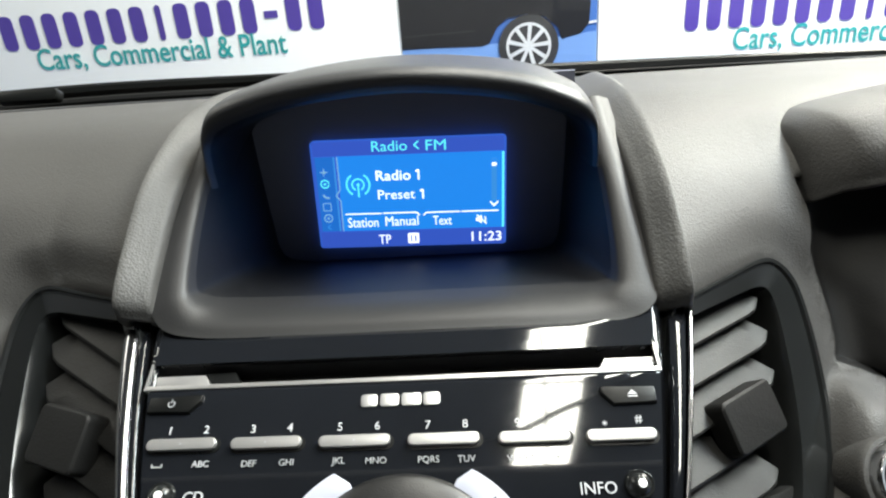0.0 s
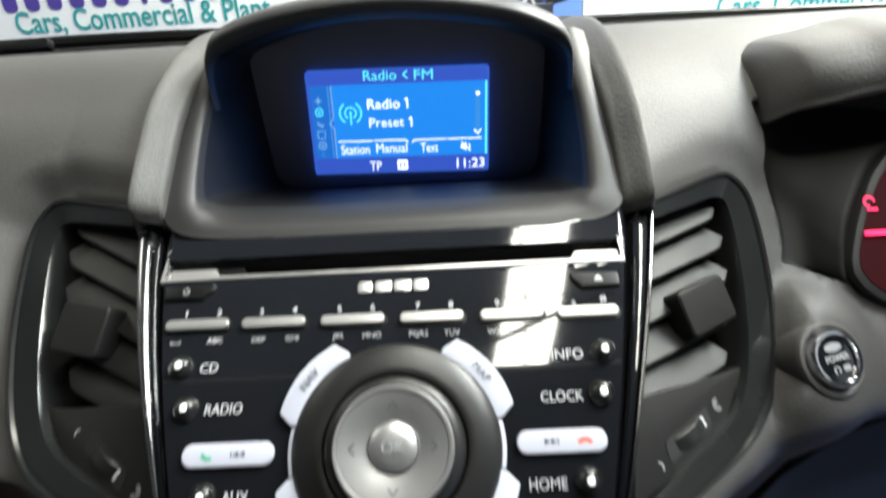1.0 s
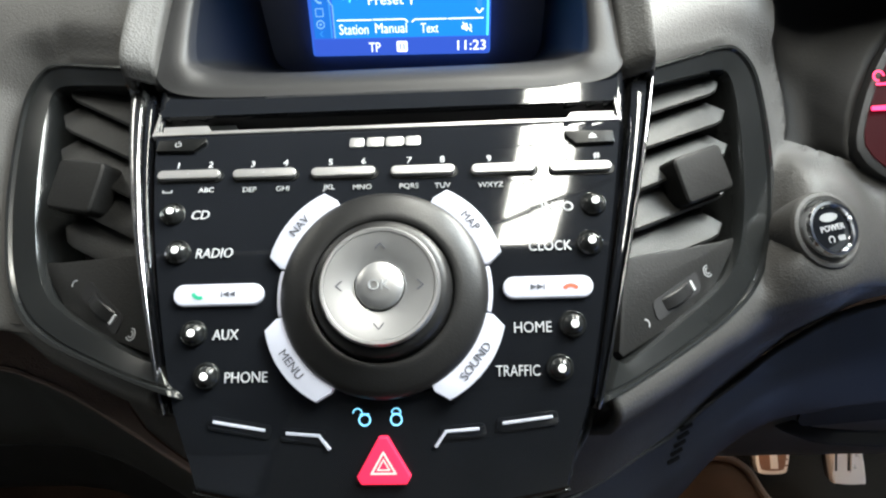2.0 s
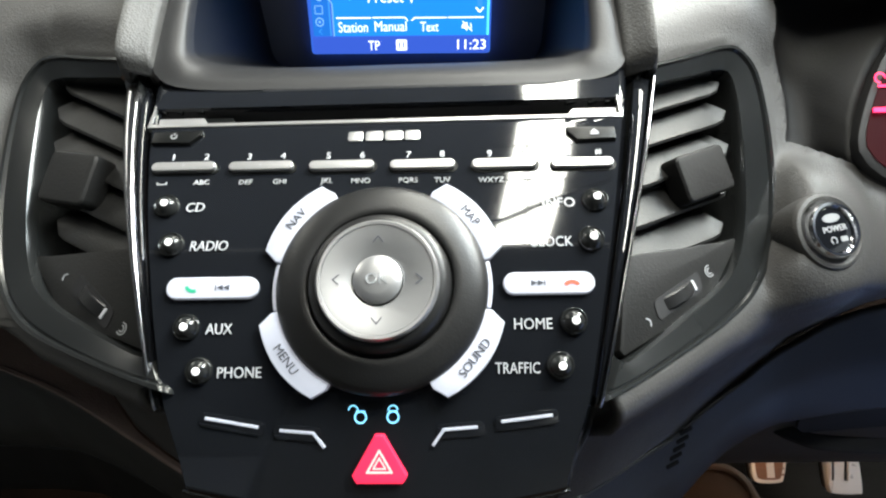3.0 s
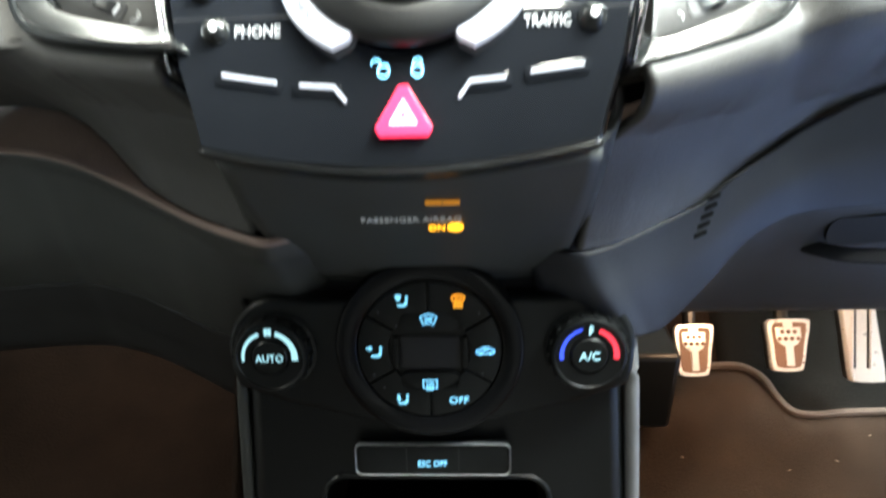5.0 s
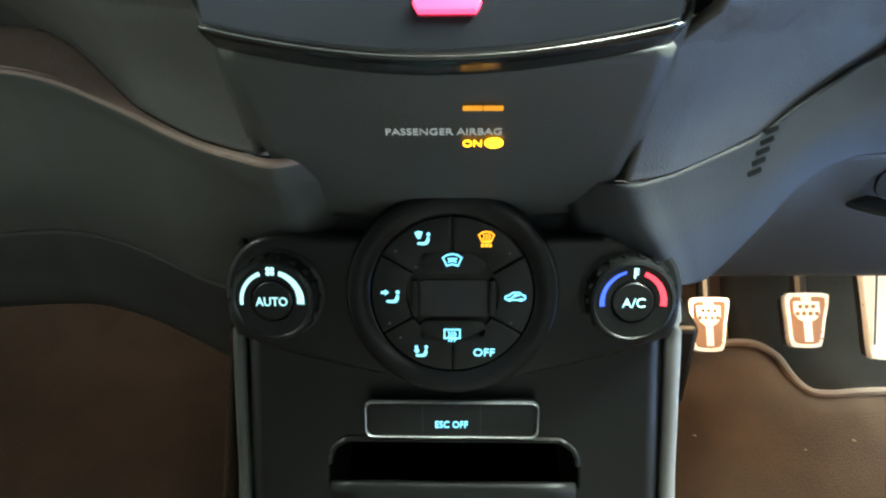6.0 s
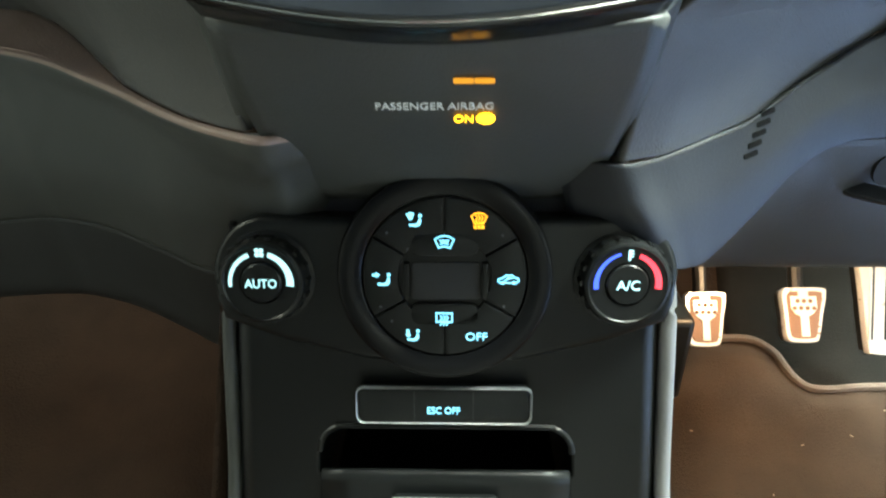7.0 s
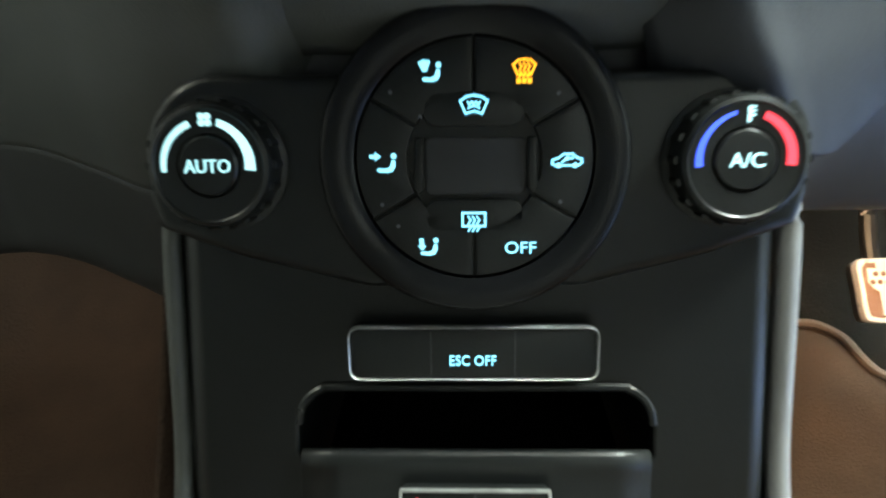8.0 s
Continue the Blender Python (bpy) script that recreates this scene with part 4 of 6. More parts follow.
part("eject_mark", merge(slab([(-0.0017, 0), (0.0017, 0), (0, 0.0017)], 0, 0.0001, radio_at(0.0868, 0.0592, 0.0019)), slab(rounded(0.0034, 0.0006, 0.0001, 0, -0.0008, 1), 0, 0.0001, radio_at(0.0868, 0.0592, 0.0019))), PRINT, radio, smooth=0)

# maker's name as four plain bars
for x, w in ((-0.0103, 0.0062), (-0.0026, 0.0072), (0.0056, 0.0076), (0.0132, 0.0064)):
    part("badge_bar", slab(rounded(w, 0.0050, 0.0012), 0, 0.0006, radio_at(x, 0.0612), bevel=0.0002), SILVER, radio, "silver badge bar")

# the row of silver keys, with numbers above and letters below
NUMBER_ROW = [(-0.0918, -0.0657, "1", "2", "", "ABC"), (-0.0602, -0.0341, "3", "4", "DEF", "GHI"), (-0.0277, -0.0016, "5", "6", "JKL", "MNO"),
        (0.0047, 0.0306, "7", "8", "PQRS", "TUV"), (0.0372, 0.0627, "9", "0", "WXYZ", "+"), (0.0682, 0.0926, "*", "#", "", "")]
for i, (a, b, t0, t1, w0, w1) in enumerate(NUMBER_ROW):
    u = 0.0471 - 0.00042 * i
    cx, w = (a + b) / 2, b - a
    part("key_recess", slab(rounded(w + 0.0016, 0.0058, 0.0028, 0.0004, -0.0003), 0, 0.0003, radio_at(cx, u)), BLACK, radio)
    part("key", slab(rounded(w, 0.0044, 0.0021), -0.001, 0.0022, radio_at(cx, u), bevel=0.0008, seg=3), KEY, radio, "silver pill key")
    if i in (0, 1, 2, 3):
        part("key_pip", slab(rounded(0.0007, 0.0007, 0.0003, n=3), 0, 0.0001, radio_at(cx, u, 0.00225)), PRINT, radio, smooth=0)
    for text, x in ((t0, a + 0.0072), (t1, b - 0.0051)):
        part("lettering", letters(text, 0.0032, radio_at(x, u + 0.0055 - (0.001 if text == "*" else 0), 0.0003)), PRINT, radio, smooth=0)
    for text, x in ((w0, a + 0.0075), (w1, b - 0.005)):
        if text:
            part("lettering", letters(text, 0.0024, radio_at(x, u - 0.0068, 0.0003)), DIM_PRINT if i else PRINT, radio, smooth=0)
part("space_mark", merge(slab(rounded(0.004, 0.0005, 0.0001, 0, -0.0006, 1), 0, 0.0002, radio_at(-0.0868, 0.0402, 0.0002)), *[slab(rounded(0.0005, 0.0012, 0.0001, s * 0.0018, 0, 1), 0, 0.0002, radio_at(-0.0868, 0.0402, 0.0002)) for s in (-1, 1)]), DIM_PRINT, radio, smooth=0)

# round black buttons with a light spot, and their words
BUTTONS = [(-0.0826, 0.0297, "CD", -0.0711, 0.0072), (-0.0780, 0.0133, "RADIO", -0.0633, 0.0146), (-0.0684, -0.0185, "AUX", -0.0562, 0.0098), (-0.0627, -0.0341, "PHONE", -0.0478, 0.0160),
           (0.0838, 0.0287, "INFO", 0.0700, 0.0122), (0.0810, 0.0127, "CLOCK", 0.0661, 0.0160), (0.0725, -0.0180, "HOME", 0.0580, 0.0136), (0.0671, -0.0334, "TRAFFIC", 0.0520, 0.0158)]
for x, u, text, tx, tw in BUTTONS:
    button = part("button", lathe([(0.0050, 0.0), (0.0048, 0.0012), (0.0044, 0.0017), (0.0040, 0.0014), (0.0036, 0.0020), (0.0026, 0.0031), (0.0014, 0.0036), (0, 0.0038)], radio_at(x, u), 28), BEZEL, radio, "round black button")
    part("light_spot", lathe([(0.0015, 0.0), (0.0014, 0.0009), (0.0008, 0.0012), (0, 0.0013)], radio_at(x + 0.0003, u - 0.0001, 0.0028), 18), LED, button, "lit white spot")
    part("lettering", letters(text, 0.0041, radio_at(tx, u - 0.0007, 0.0003), width=tw, bold=0.0, shear=0.12 if x < -0.06 and u > 0 else 0.0), PRINT, radio, smooth=0)

# pale call keys
for cx, cu, w in ((-0.0597, -0.0042, 0.0346), (0.0642, -0.0042, 0.0330)):
    part("call_key", slab(rounded(w, 0.0082, 0.0040, n=6), -0.001, 0.0018, radio_at(cx, cu), bevel=0.0008, seg=3), WHITE_KEY, radio, "pale lit pill key")
    s = 1 if cx < 0 else -1
    px = cx - s * 0.0082
    part("phone_mark", slab(arc_band(0.0022, 0.0035, 200, 292, 10, 0.0014, 0.0016) if s > 0 else arc_band(0.0022, 0.0036, 35, 145, 10, 0, -0.0026), 0, 0.0001, radio_at(px, cu, 0.0019)), GREEN if s > 0 else RED_PRINT, radio, "green receiver mark" if s > 0 else "red receiver mark", smooth=0)
    px = cx + s * 0.0042
    marks = [slab([(-0.0012, 0), (0.0012, 0.0011), (0.0012, -0.0011)] if s > 0 else [(0.0012, 0), (-0.0012, -0.0011), (-0.0012, 0.0011)], 0, 0.0001, radio_at(px + dx, cu, 0.0019)) for dx in (-0.0011, 0.0013)]
    marks.append(slab(rounded(0.0004, 0.0022, 0.0001, -s * 0.0027, 0, 1), 0, 0.0001, radio_at(px, cu, 0.0019)))
    part("skip_mark", merge(*marks), DARK_PRINT, radio, smooth=0)

# rotary dial with its pale ring
DX, DU = 0.0034, -0.0046
dial_m = radio_at(DX, DU)
RING = ((117, 166, "NAV", 141), (14, 63, "MAP", 39), (193, 243, "MENU", 218), (-63, -13, "SOUND", -38))
for a0, a1, text, at in RING:
    o = []
    for i in range(13):
        a = a0 + (a1 - a0) * i / 12
        edge = min(i, 12 - i)
        r = 0.0412 if edge == 0 else 0.0462 + 0.0010 * math.sin(math.pi * i / 12)
        o.append((r * math.cos(radians(a)), r * math.sin(radians(a))))
    for i in range(13):
        a = a1 + (a0 - a1) * i / 12
        o.append((0.0365 * math.cos(radians(a)), 0.0365 * math.sin(radians(a))))
    key = part("ring_key", slab(o, -0.001, 0.0020, dial_m, bevel=0.0007), WHITE_KEY, radio, "pale lit ring key")
    turn = at - 90 if at < 180 and at > 0 else at + 90
    lm = dial_m @ Matrix.Rotation(radians(at), 4, "Z") @ Matrix.Translation((0.0425, 0, 0.0021)) @ Matrix.Rotation(radians(turn - at), 4, "Z")
    part("lettering", letters(text, 0.0033, lm, bold=0.0), DARK_PRINT, key, smooth=0)
for a0, a1 in ((167, 192), (-12, 13)):
    part("ring_light", slab(arc_band(0.0370, 0.0405, a0, a1, 12), -0.001, 0.0012, dial_m, bevel=0.0005), WHITE_KEY, radio, "thin pale blue lit arc")
part("dial_skirt", lathe([(0.0392, 0.0), (0.0390, 0.0018), (0.0380, 0.0033), (0.0360, 0.0045), (0.0330, 0.0056), (0.0300, 0.0063), (0.0278, 0.0066), (0.0268, 0.0062), (0.0262, 0.0050)], dial_m, 72), RUBBER, radio, "matt black dished skirt")
knob = part("dial", lathe([(0.0262, 0.0030), (0.0256, 0.0078), (0.0246, 0.0100), (0.0230, 0.0110), (0.0217, 0.0112)], dial_m, 72), RUBBER, radio, "soft black dial rim")
part("dial_face", lathe([(0.0219, 0.0100), (0.0217, 0.0130), (0.0210, 0.0141), (0.0200, 0.0140), (0.0195, 0.0130)], dial_m, 72), SILVER, knob, "satin silver ring")
part("dial_disc", lathe([(0.0197, 0.0136), (0.0188, 0.0135), (0.0150, 0.0128), (0.0104, 0.0119), (0.0092, 0.0115), (0.0090, 0.0108)], dial_m, 72), DISC, knob, "brushed silver disc")
part("dial_centre", lathe([(0.0088, 0.0105), (0.0087, 0.0126), (0.0080, 0.0133), (0.0050, 0.0139), (0, 0.0141)], dial_m, 48), SILVER, knob, "satin silver centre button")
part("lettering", letters("OK", 0.0040, dial_m @ Matrix.Translation((0, 0, 0.0142))), DIM_PRINT, knob, smooth=0)
for i in range(4):
    cm = dial_m @ Matrix.Rotation(radians(90 * i), 4, "Z") @ Matrix.Translation((0, 0.0150, 0.0129))
    part("arrow_mark", merge(*[slab([(0, 0.0010), (s * 0.0018, -0.0012), (s * 0.0018, -0.0018), (0, 0.0004)], 0, 0.0001, cm) for s in (-1, 1)]), DARK_PRINT, knob, smooth=0)

# locks, hazard switch and the lower key lines
for x, is_open in ((-0.0038, True), (0.0077, False)):
    lm = radio_at(x, -0.0493, 0.0003)
    shackle = slab(arc_band(0.0014, 0.0019, 0, 180, 10, -0.0026 if is_open else 0, 0.0012), 0, 0.0001, lm)
    part("lock_mark", merge(slab(arc_band(0.0017, 0.0023, 2, 358, 18, 0, -0.0012), 0, 0.0001, lm), slab(rounded(0.0034, 0.0006, 0.0002, 0, 0.0008, 1), 0, 0.0001, lm), shackle), LOCK, radio, "lit blue lock mark", smooth=0)


def triangle(r, soft):
    out = []
    for k in range(3):
        a = 90 + 120 * k
        for da in (-soft, -soft / 3, soft / 3, soft):
            out.append((r * math.cos(radians(a + da)), r * math.sin(radians(a + da))))
    return out


hz_m = radio_at(0.0030, -0.0661)
hz = part("hazard_switch", slab(triangle(0.0104, 9), -0.001, 0.0022, hz_m, bevel=0.0010, seg=3), HAZARD, radio, "red triangular hazard switch")
for r0, r1 in ((0.0040, 0.0054), (0.0018, 0.0028)):
    o, q = triangle(r1, 2), triangle(r0, 2)
    bm = bmesh.new()
    for h in (0.0023,):
        vo = [bm.verts.new(hz_m @ Vector((x, y, h))) for x, y in o]
        vi = [bm.verts.new(hz_m @ Vector((x, y, h))) for x, y in q]
        for i in range(len(o)):
            j = (i + 1) % len(o)
            bm.faces.new((vo[i], vo[j], vi[j], vi[i]))
    part("triangle_line", bm, HAZARD_LINE, hz, "pale pink lit line", smooth=0, solid=0.0001)
LINES = [((-0.0594, -0.0504), (-0.0405, -0.0536), None), ((-0.0324, -0.0547), (-0.0205, -0.0557), (-0.0167, -0.0606)), ((0.0373, -0.0539), (0.0255, -0.0548), (0.0218, -0.0600)), ((0.0460, -0.0522), (0.0634, -0.0501), None)]
for a, b, c in LINES:
    def stroke(p, q, w=0.00055):
        cx, cu = (p[0] + q[0]) / 2, (p[1] + q[1]) / 2
        d = Vector((q[0] - p[0], q[1] - p[1]))
        nrm = Vector((-d.y, d.x)).normalized() * w
        ext = d.normalized() * w * 0.4
        loc = [(p[0] - cx - ext.x + nrm.x, p[1] - cu - ext.y + nrm.y), (p[0] - cx - ext.x - nrm.x, p[1] - cu - ext.y - nrm.y), (q[0] - cx + ext.x - nrm.x, q[1] - cu + ext.y - nrm.y), (q[0] - cx + ext.x + nrm.x, q[1] - cu + ext.y + nrm.y)]
        return slab(loc, -0.0005, 0.0010, radio_at(cx, cu), bevel=0.0002)

    cx, cu = (a[0] + b[0]) / 2, (a[1] + b[1]) / 2
    ang = math.atan2(b[1] - a[1], b[0] - a[0])
    part("preset_key", slab(rounded(abs(b[0] - a[0]) + 0.005, 0.0052, 0.0018), -0.001, 0.0006, radio_at(cx, cu - 0.0006) @ Matrix.Rotation(ang if b[0] > a[0] else ang + math.pi, 4, "Z"), bevel=0.0004), GLOSS, radio, "glossy black preset key")
    part("key_line", merge(stroke(a, b), *([stroke(b, c)] if c else [])), WHITE_KEY, radio, "pale lit key line", smooth=0)

# ---- air vents ----


def air_vent(side, vm, k):
    v = thing("air_vent", "dark air vent with gloss black bezel and angled slats", "air vent", vm @ Vector((0, -0.1 * k, 0)), group="centre air vents")
    outer, inner = vent_outline(k), vent_inner(k)
    n = len(outer)
    fine_o = [p.to_2d() for p in spline([(*p, 0) for p in outer + outer[:1]], 96)]
    fine_i = [p.to_2d() for p in spline([(*p, 0) for p in inner + inner[:1]], 96)]
    rows = []

    def sunk(i):
        """How far the straight side beside the chrome strip lies below the rest."""
        q = i / 6
        return 0.0050 * min(1.0, max(0.0, (q - 12.2) / 0.8)) * min(1.0, max(0.0, (16.2 - q) / 0.5))

    for f, h in ((-0.06, -0.014), (-0.045, -0.0030), (-0.01, 0.0008), (0.03, 0.0018), (0.15, 0.0019), (0.20, 0.0006), (0.24, 0.0005), (0.28, 0.0011), (0.60, 0.0003), (0.91, -0.0006), (0.96, -0.0026), (1.0, -0.006), (1.0, -0.024)):
        rows.append([vm @ Vector((a.x + (b.x - a.x) * f, a.y + (b.y - a.y) * f, h - sunk(i))) for i, (a, b) in enumerate(zip(fine_o, fine_i))])
    part("bezel", sheet(rows), BEZEL, v, "gloss black bezel with a stepped edge", smooth=24)
    duct = [[vm @ Vector((a.x + (b.x - a.x) * 0.97, a.y + (b.y - a.y) * 0.97, h)) for a, b in zip(fine_o, fine_i)] for h in (-0.020, -0.050)]
    part("duct", merge(sheet(duct), slab([(p.x, p.y) for p in fine_o[:-1]], -0.050, -0.049, vm)), VOID, v, "dark duct behind the slats", smooth=0)
    # slats: long blades leaning back, each with its top face to the light
    slats = [((-16, -5), (47, -8), 13.5), ((-24, -18), (42, -22), 14), ((-37, -33), (33, -37), 14.5), ((-48, -47), (20, -53), 15.0), ((-60, -61), (6, -68), 15.0)]
    for (ax, ay), (bx, by), wd in slats:
        rows = []
        rise = 0 if side > 0 else 13
        for f in [i / 12 for i in range(13)]:
            x, y = ax + (bx - ax) * f, (ay + (by - ay) * f + rise * (f - 0.45)) * k
            tip = 1 - 0.35 * max(0, (f - 0.85) / 0.15) ** 2
            ring = []
            for q, hh in ((0.0, -11.5), (-0.2, -11.0), (-wd * 0.5 * tip, -7.6), (-wd * 0.92 * tip, -4.6), (-wd * tip, -5.0), (-wd * tip, -7.0), (-wd * 0.6, -11), (-1.0, -12.5)):
                ring.append(vm @ Vector((x / 1000 - (0.25 * q) / 1000, (y + q * k) / 1000 + 0.004 * k, hh / 1000)))
            rows.append(ring + ring[:1])
        bm = sheet(rows)
        bmesh.ops.remove_doubles(bm, verts=bm.verts, dist=1e-6)
        bmesh.ops.holes_fill(bm, edges=[e for e in bm.edges if e.is_boundary], sides=0)
        part("slat", bm, SLAT, v, "", smooth=40)
    tabm = vm @ pose(0.0045, -0.0490 * k, -0.0015, 0, 0, -4)
    tab = [(x + 0.06 * y, y * k) for x, y in rounded(0.0315, 0.0215, 0.0030, n=4)]
    part("tab", slab(tab, -0.006, 0.004, tabm, bevel=0.0022, seg=3), SLAT, v, "square grey steering tab")
    # lower plate with the thumbwheel
    plate = [(-52, -66), (2, -80), (13, -82), (5, -87), (-13, -96), (-45, -100), (-75, -100), (-76, -97), (-62, -78)]
    part("plate", slab([(x / 1000, y / 1000 * k) for x, y in plate], -0.010, -0.004, vm, bevel=0.0015), SLAT, v, "grey lower plate")
    wm = vm @ pose(-0.036, -0.0905 * k, -0.004, 0, 0, 3 if side > 0 else 18)
    part("wheel_slot", slab([(x + 0.25 * y, y) for x, y in rounded(0.0300, 0.0080, 0.0022)], 0, 0.0004, wm), VOID, v, smooth=0)
    part("thumbwheel", lathe([(0, -0.0028), (0.0165, -0.0028), (0.0170, -0.0023), (0.0170, 0.0023), (0.0165, 0.0028), (0, 0.0028)], wm @ pose(0, 0, -0.0140, 90, 0, 0), 64), RUBBER, v, "ribbed black thumbwheel")
    part("wheel_mark", slab(rounded(0.0014, 0.0046, 0.0004), 0, 0.0006, wm @ Matrix.Translation((side * 0.0098, 0, 0.0004))), PRINT, v, "white wheel mark", smooth=0)
    part("air_mark", merge(*[slab(arc_band(r / 1000, (r + 0.5) / 1000, 60, 300, 10), 0, 0.0002, wm @ Matrix.Translation((side * 0.0225, 0.001, 0))) for r in (1.0, 2.2)]), DIM_PRINT, v, smooth=0)
    part("closed_mark", slab(arc_band(0.0016, 0.0022, -60, 80, 8), 0, 0.0002, wm @ Matrix.Translation((-side * 0.022, -0.002, 0))), DIM_PRINT, v, smooth=0)
    return v


for side, vm, k in VENTS:
    air_vent(side, vm, k)
    # polished strip between vent and radio
    strip = thing("trim_strip", "narrow polished black trim strip beside the radio", "trim strip", (side * 0.09, 0.0, 0.53), group="polished trim strips")
    rows, dark = [], []
    for i in range(33):
        f = i / 32
        u = -0.048 + f * 0.146
        xe = radio_edge(u, side) + 0.0006
        gw = 0.0016 + (0.0022 if side < 0 else 0.0062) * f
        wd = 0.0014 + (0.0064 if side < 0 else 0.0009) * f ** 1.2
        dark.append([radio_at(side * (xe + a * gw), u, b - 0.003).translation for a, b in ((-0.05, -0.008), (0.06, -0.0008), (0.4, 0.0002), (0.9, 0.0), (1.02, -0.004))])
        rows.append([radio_at(side * (xe + gw + a * wd), u, b - 0.003).translation for a, b in ((0, -0.006), (0.06, 0.0012), (0.25, 0.0019), (0.6, 0.0020), (0.92, 0.0012), (1.0, 0.0), (1.04, -0.008))])
    part("strip", sheet(rows), STRIP, strip, smooth=60, solid=0.001)
    part("gloss_edge", sheet(dark), GLOSS, strip, "gloss black edge beside the strip", smooth=60, solid=0.001)

# ---- instrument cluster ----
clu = thing("instrument_cluster", "hooded black instrument cluster with a glowing red needle", "instrument cluster", (0.35, 0.12, 0.57))
hood = []
for x, sec in ((0.1935, ((0.215, 0.6600), (0.200, 0.6605), (0.190, 0.6550), (0.181, 0.6480), (0.173, 0.6400), (0.168, 0.6350), (0.185, 0.632))),
               (0.1970, ((0.220, 0.6640), (0.195, 0.6675), (0.178, 0.6640), (0.168, 0.6540), (0.162, 0.6420), (0.163, 0.6360), (0.190, 0.634))),
               (0.2050, ((0.230, 0.6680), (0.195, 0.6735), (0.172, 0.6710), (0.158, 0.6610), (0.152, 0.6490), (0.155, 0.6430), (0.190, 0.638))),
               (0.2136, ((0.235, 0.6700), (0.195, 0.6765), (0.168, 0.6750), (0.152, 0.6660), (0.146, 0.6530), (0.150, 0.6465), (0.200, 0.642))),
               (0.2336, ((0.240, 0.6720), (0.197, 0.6805), (0.165, 0.6795), (0.148, 0.6710), (0.140, 0.6590), (0.145, 0.6520), (0.200, 0.648))),
               (0.2700, ((0.245, 0.6740), (0.200, 0.6870), (0.160, 0.6870), (0.142, 0.6780), (0.134, 0.6660), (0.140, 0.6590), (0.200, 0.654))),
               (0.4000, ((0.250, 0.6750), (0.200, 0.6970), (0.156, 0.6990), (0.135, 0.6900), (0.128, 0.6760), (0.136, 0.6690), (0.200, 0.662))),
               (0.6200, ((0.250, 0.6700), (0.200, 0.6900), (0.156, 0.6920), (0.135, 0.6830), (0.128, 0.6690), (0.136, 0.6620), (0.200, 0.656)))):
    hood.append([(x, y, z) for y, z in sec])
part("hood", loft(hood, 40, 60), SOFT, clu, "grained soft hood over the dials", smooth=60)
left_edge = [on_dash(1, open_x(z), z) for z in (0.647, 0.638, 0.630, 0.617, 0.604, 0.592, 0.583, 0.577)]
low_edge = [on_dash(1, x, open_z(x)) for x in (0.193, 0.200, 0.2164, 0.2355, 0.26)] + [Vector((0.33, 0.100, 0.5525)), Vector((0.45, 0.10, 0.5525))]
cl_m = basis(Vector((0, 0.10, 0.575)), Vector((1, 0, 0)), Vector((0, 0.6, 0.8)), Vector((0, -0.8, 0.6)))
rim_side = [(0.29, 0.080), (0.258, 0.070), (0.2404, 0.0554), (0.2288, 0.035), (0.2225, 0.020), (0.2205, 0.012), (0.2195, 0.002), (0.2215, -0.0040),
            (0.2249, -0.0066), (0.230, -0.010), (0.2366, -0.0141), (0.25, -0.018), (0.27, -0.022), (0.34, -0.024), (0.45, -0.026)]
mouth = [p + Vector((0.0020, 0.0035, -0.0008)) for p in left_edge + low_edge]
foot = [cl_m @ Vector((x, y, -0.006)) for x, y in rim_side]
part("funnel", loft([mouth, [a * 0.8 + b * 0.2 + Vector((0, 0.008, 0)) for a, b in zip(mouth, foot)], [a * 0.4 + b * 0.6 + Vector((0, 0.010, 0)) for a, b in zip(mouth, foot)], foot], 80, 16), FUNNEL, clu, "black funnel round the dials", smooth=60, solid=0.002)
part("back", box(0.20, 0.60, 0.225, 0.23, 0.53, 0.655), HARD, clu, smooth=0)
rim = [(0.2195, 0.002), (0.2205, 0.012), (0.2288, 0.035), (0.2404, 0.0554), (0.258, 0.070), (0.29, 0.080), (0.45, 0.082), (0.45, -0.026), (0.27, -0.022), (0.2366, -0.0141), (0.2249, -0.0066)]
rim = [(p.x, p.y) for p in spline([(*q, 0) for q in rim + rim[:1]], 60)[:-1]]
part("dial_rim", slab(rim, -0.02, 0.0, cl_m, bevel=0.003), SATIN, clu, "grey rim round the dial")
small = [(0.335 + (x - 0.335) * 0.965, 0.028 + (z - 0.028) * 0.92) for x, z in rim]
part("dial_face", slab(small, 0.0, 0.0005, cl_m), DIAL_RED, clu, "dark dial with the needle's bloom as a faint red glow", smooth=0)
part("needle", slab([(0.2275, 0.0205), (0.36, 0.0200), (0.36, 0.0250), (0.2275, 0.0225)], 0.001, 0.002, cl_m), NEEDLE, clu, "glowing red needle", smooth=0)
part("dial_mark", merge(slab(arc_band(0.0020, 0.0028, 0, 270, 12, 0.2325, 0.0375), 0.001, 0.0012, cl_m), slab(rounded(0.005, 0.0012, 0.0003, 0.2335, 0.0335, 1), 0.001, 0.0012, cl_m)), NEEDLE, clu, "red warning mark", smooth=0)

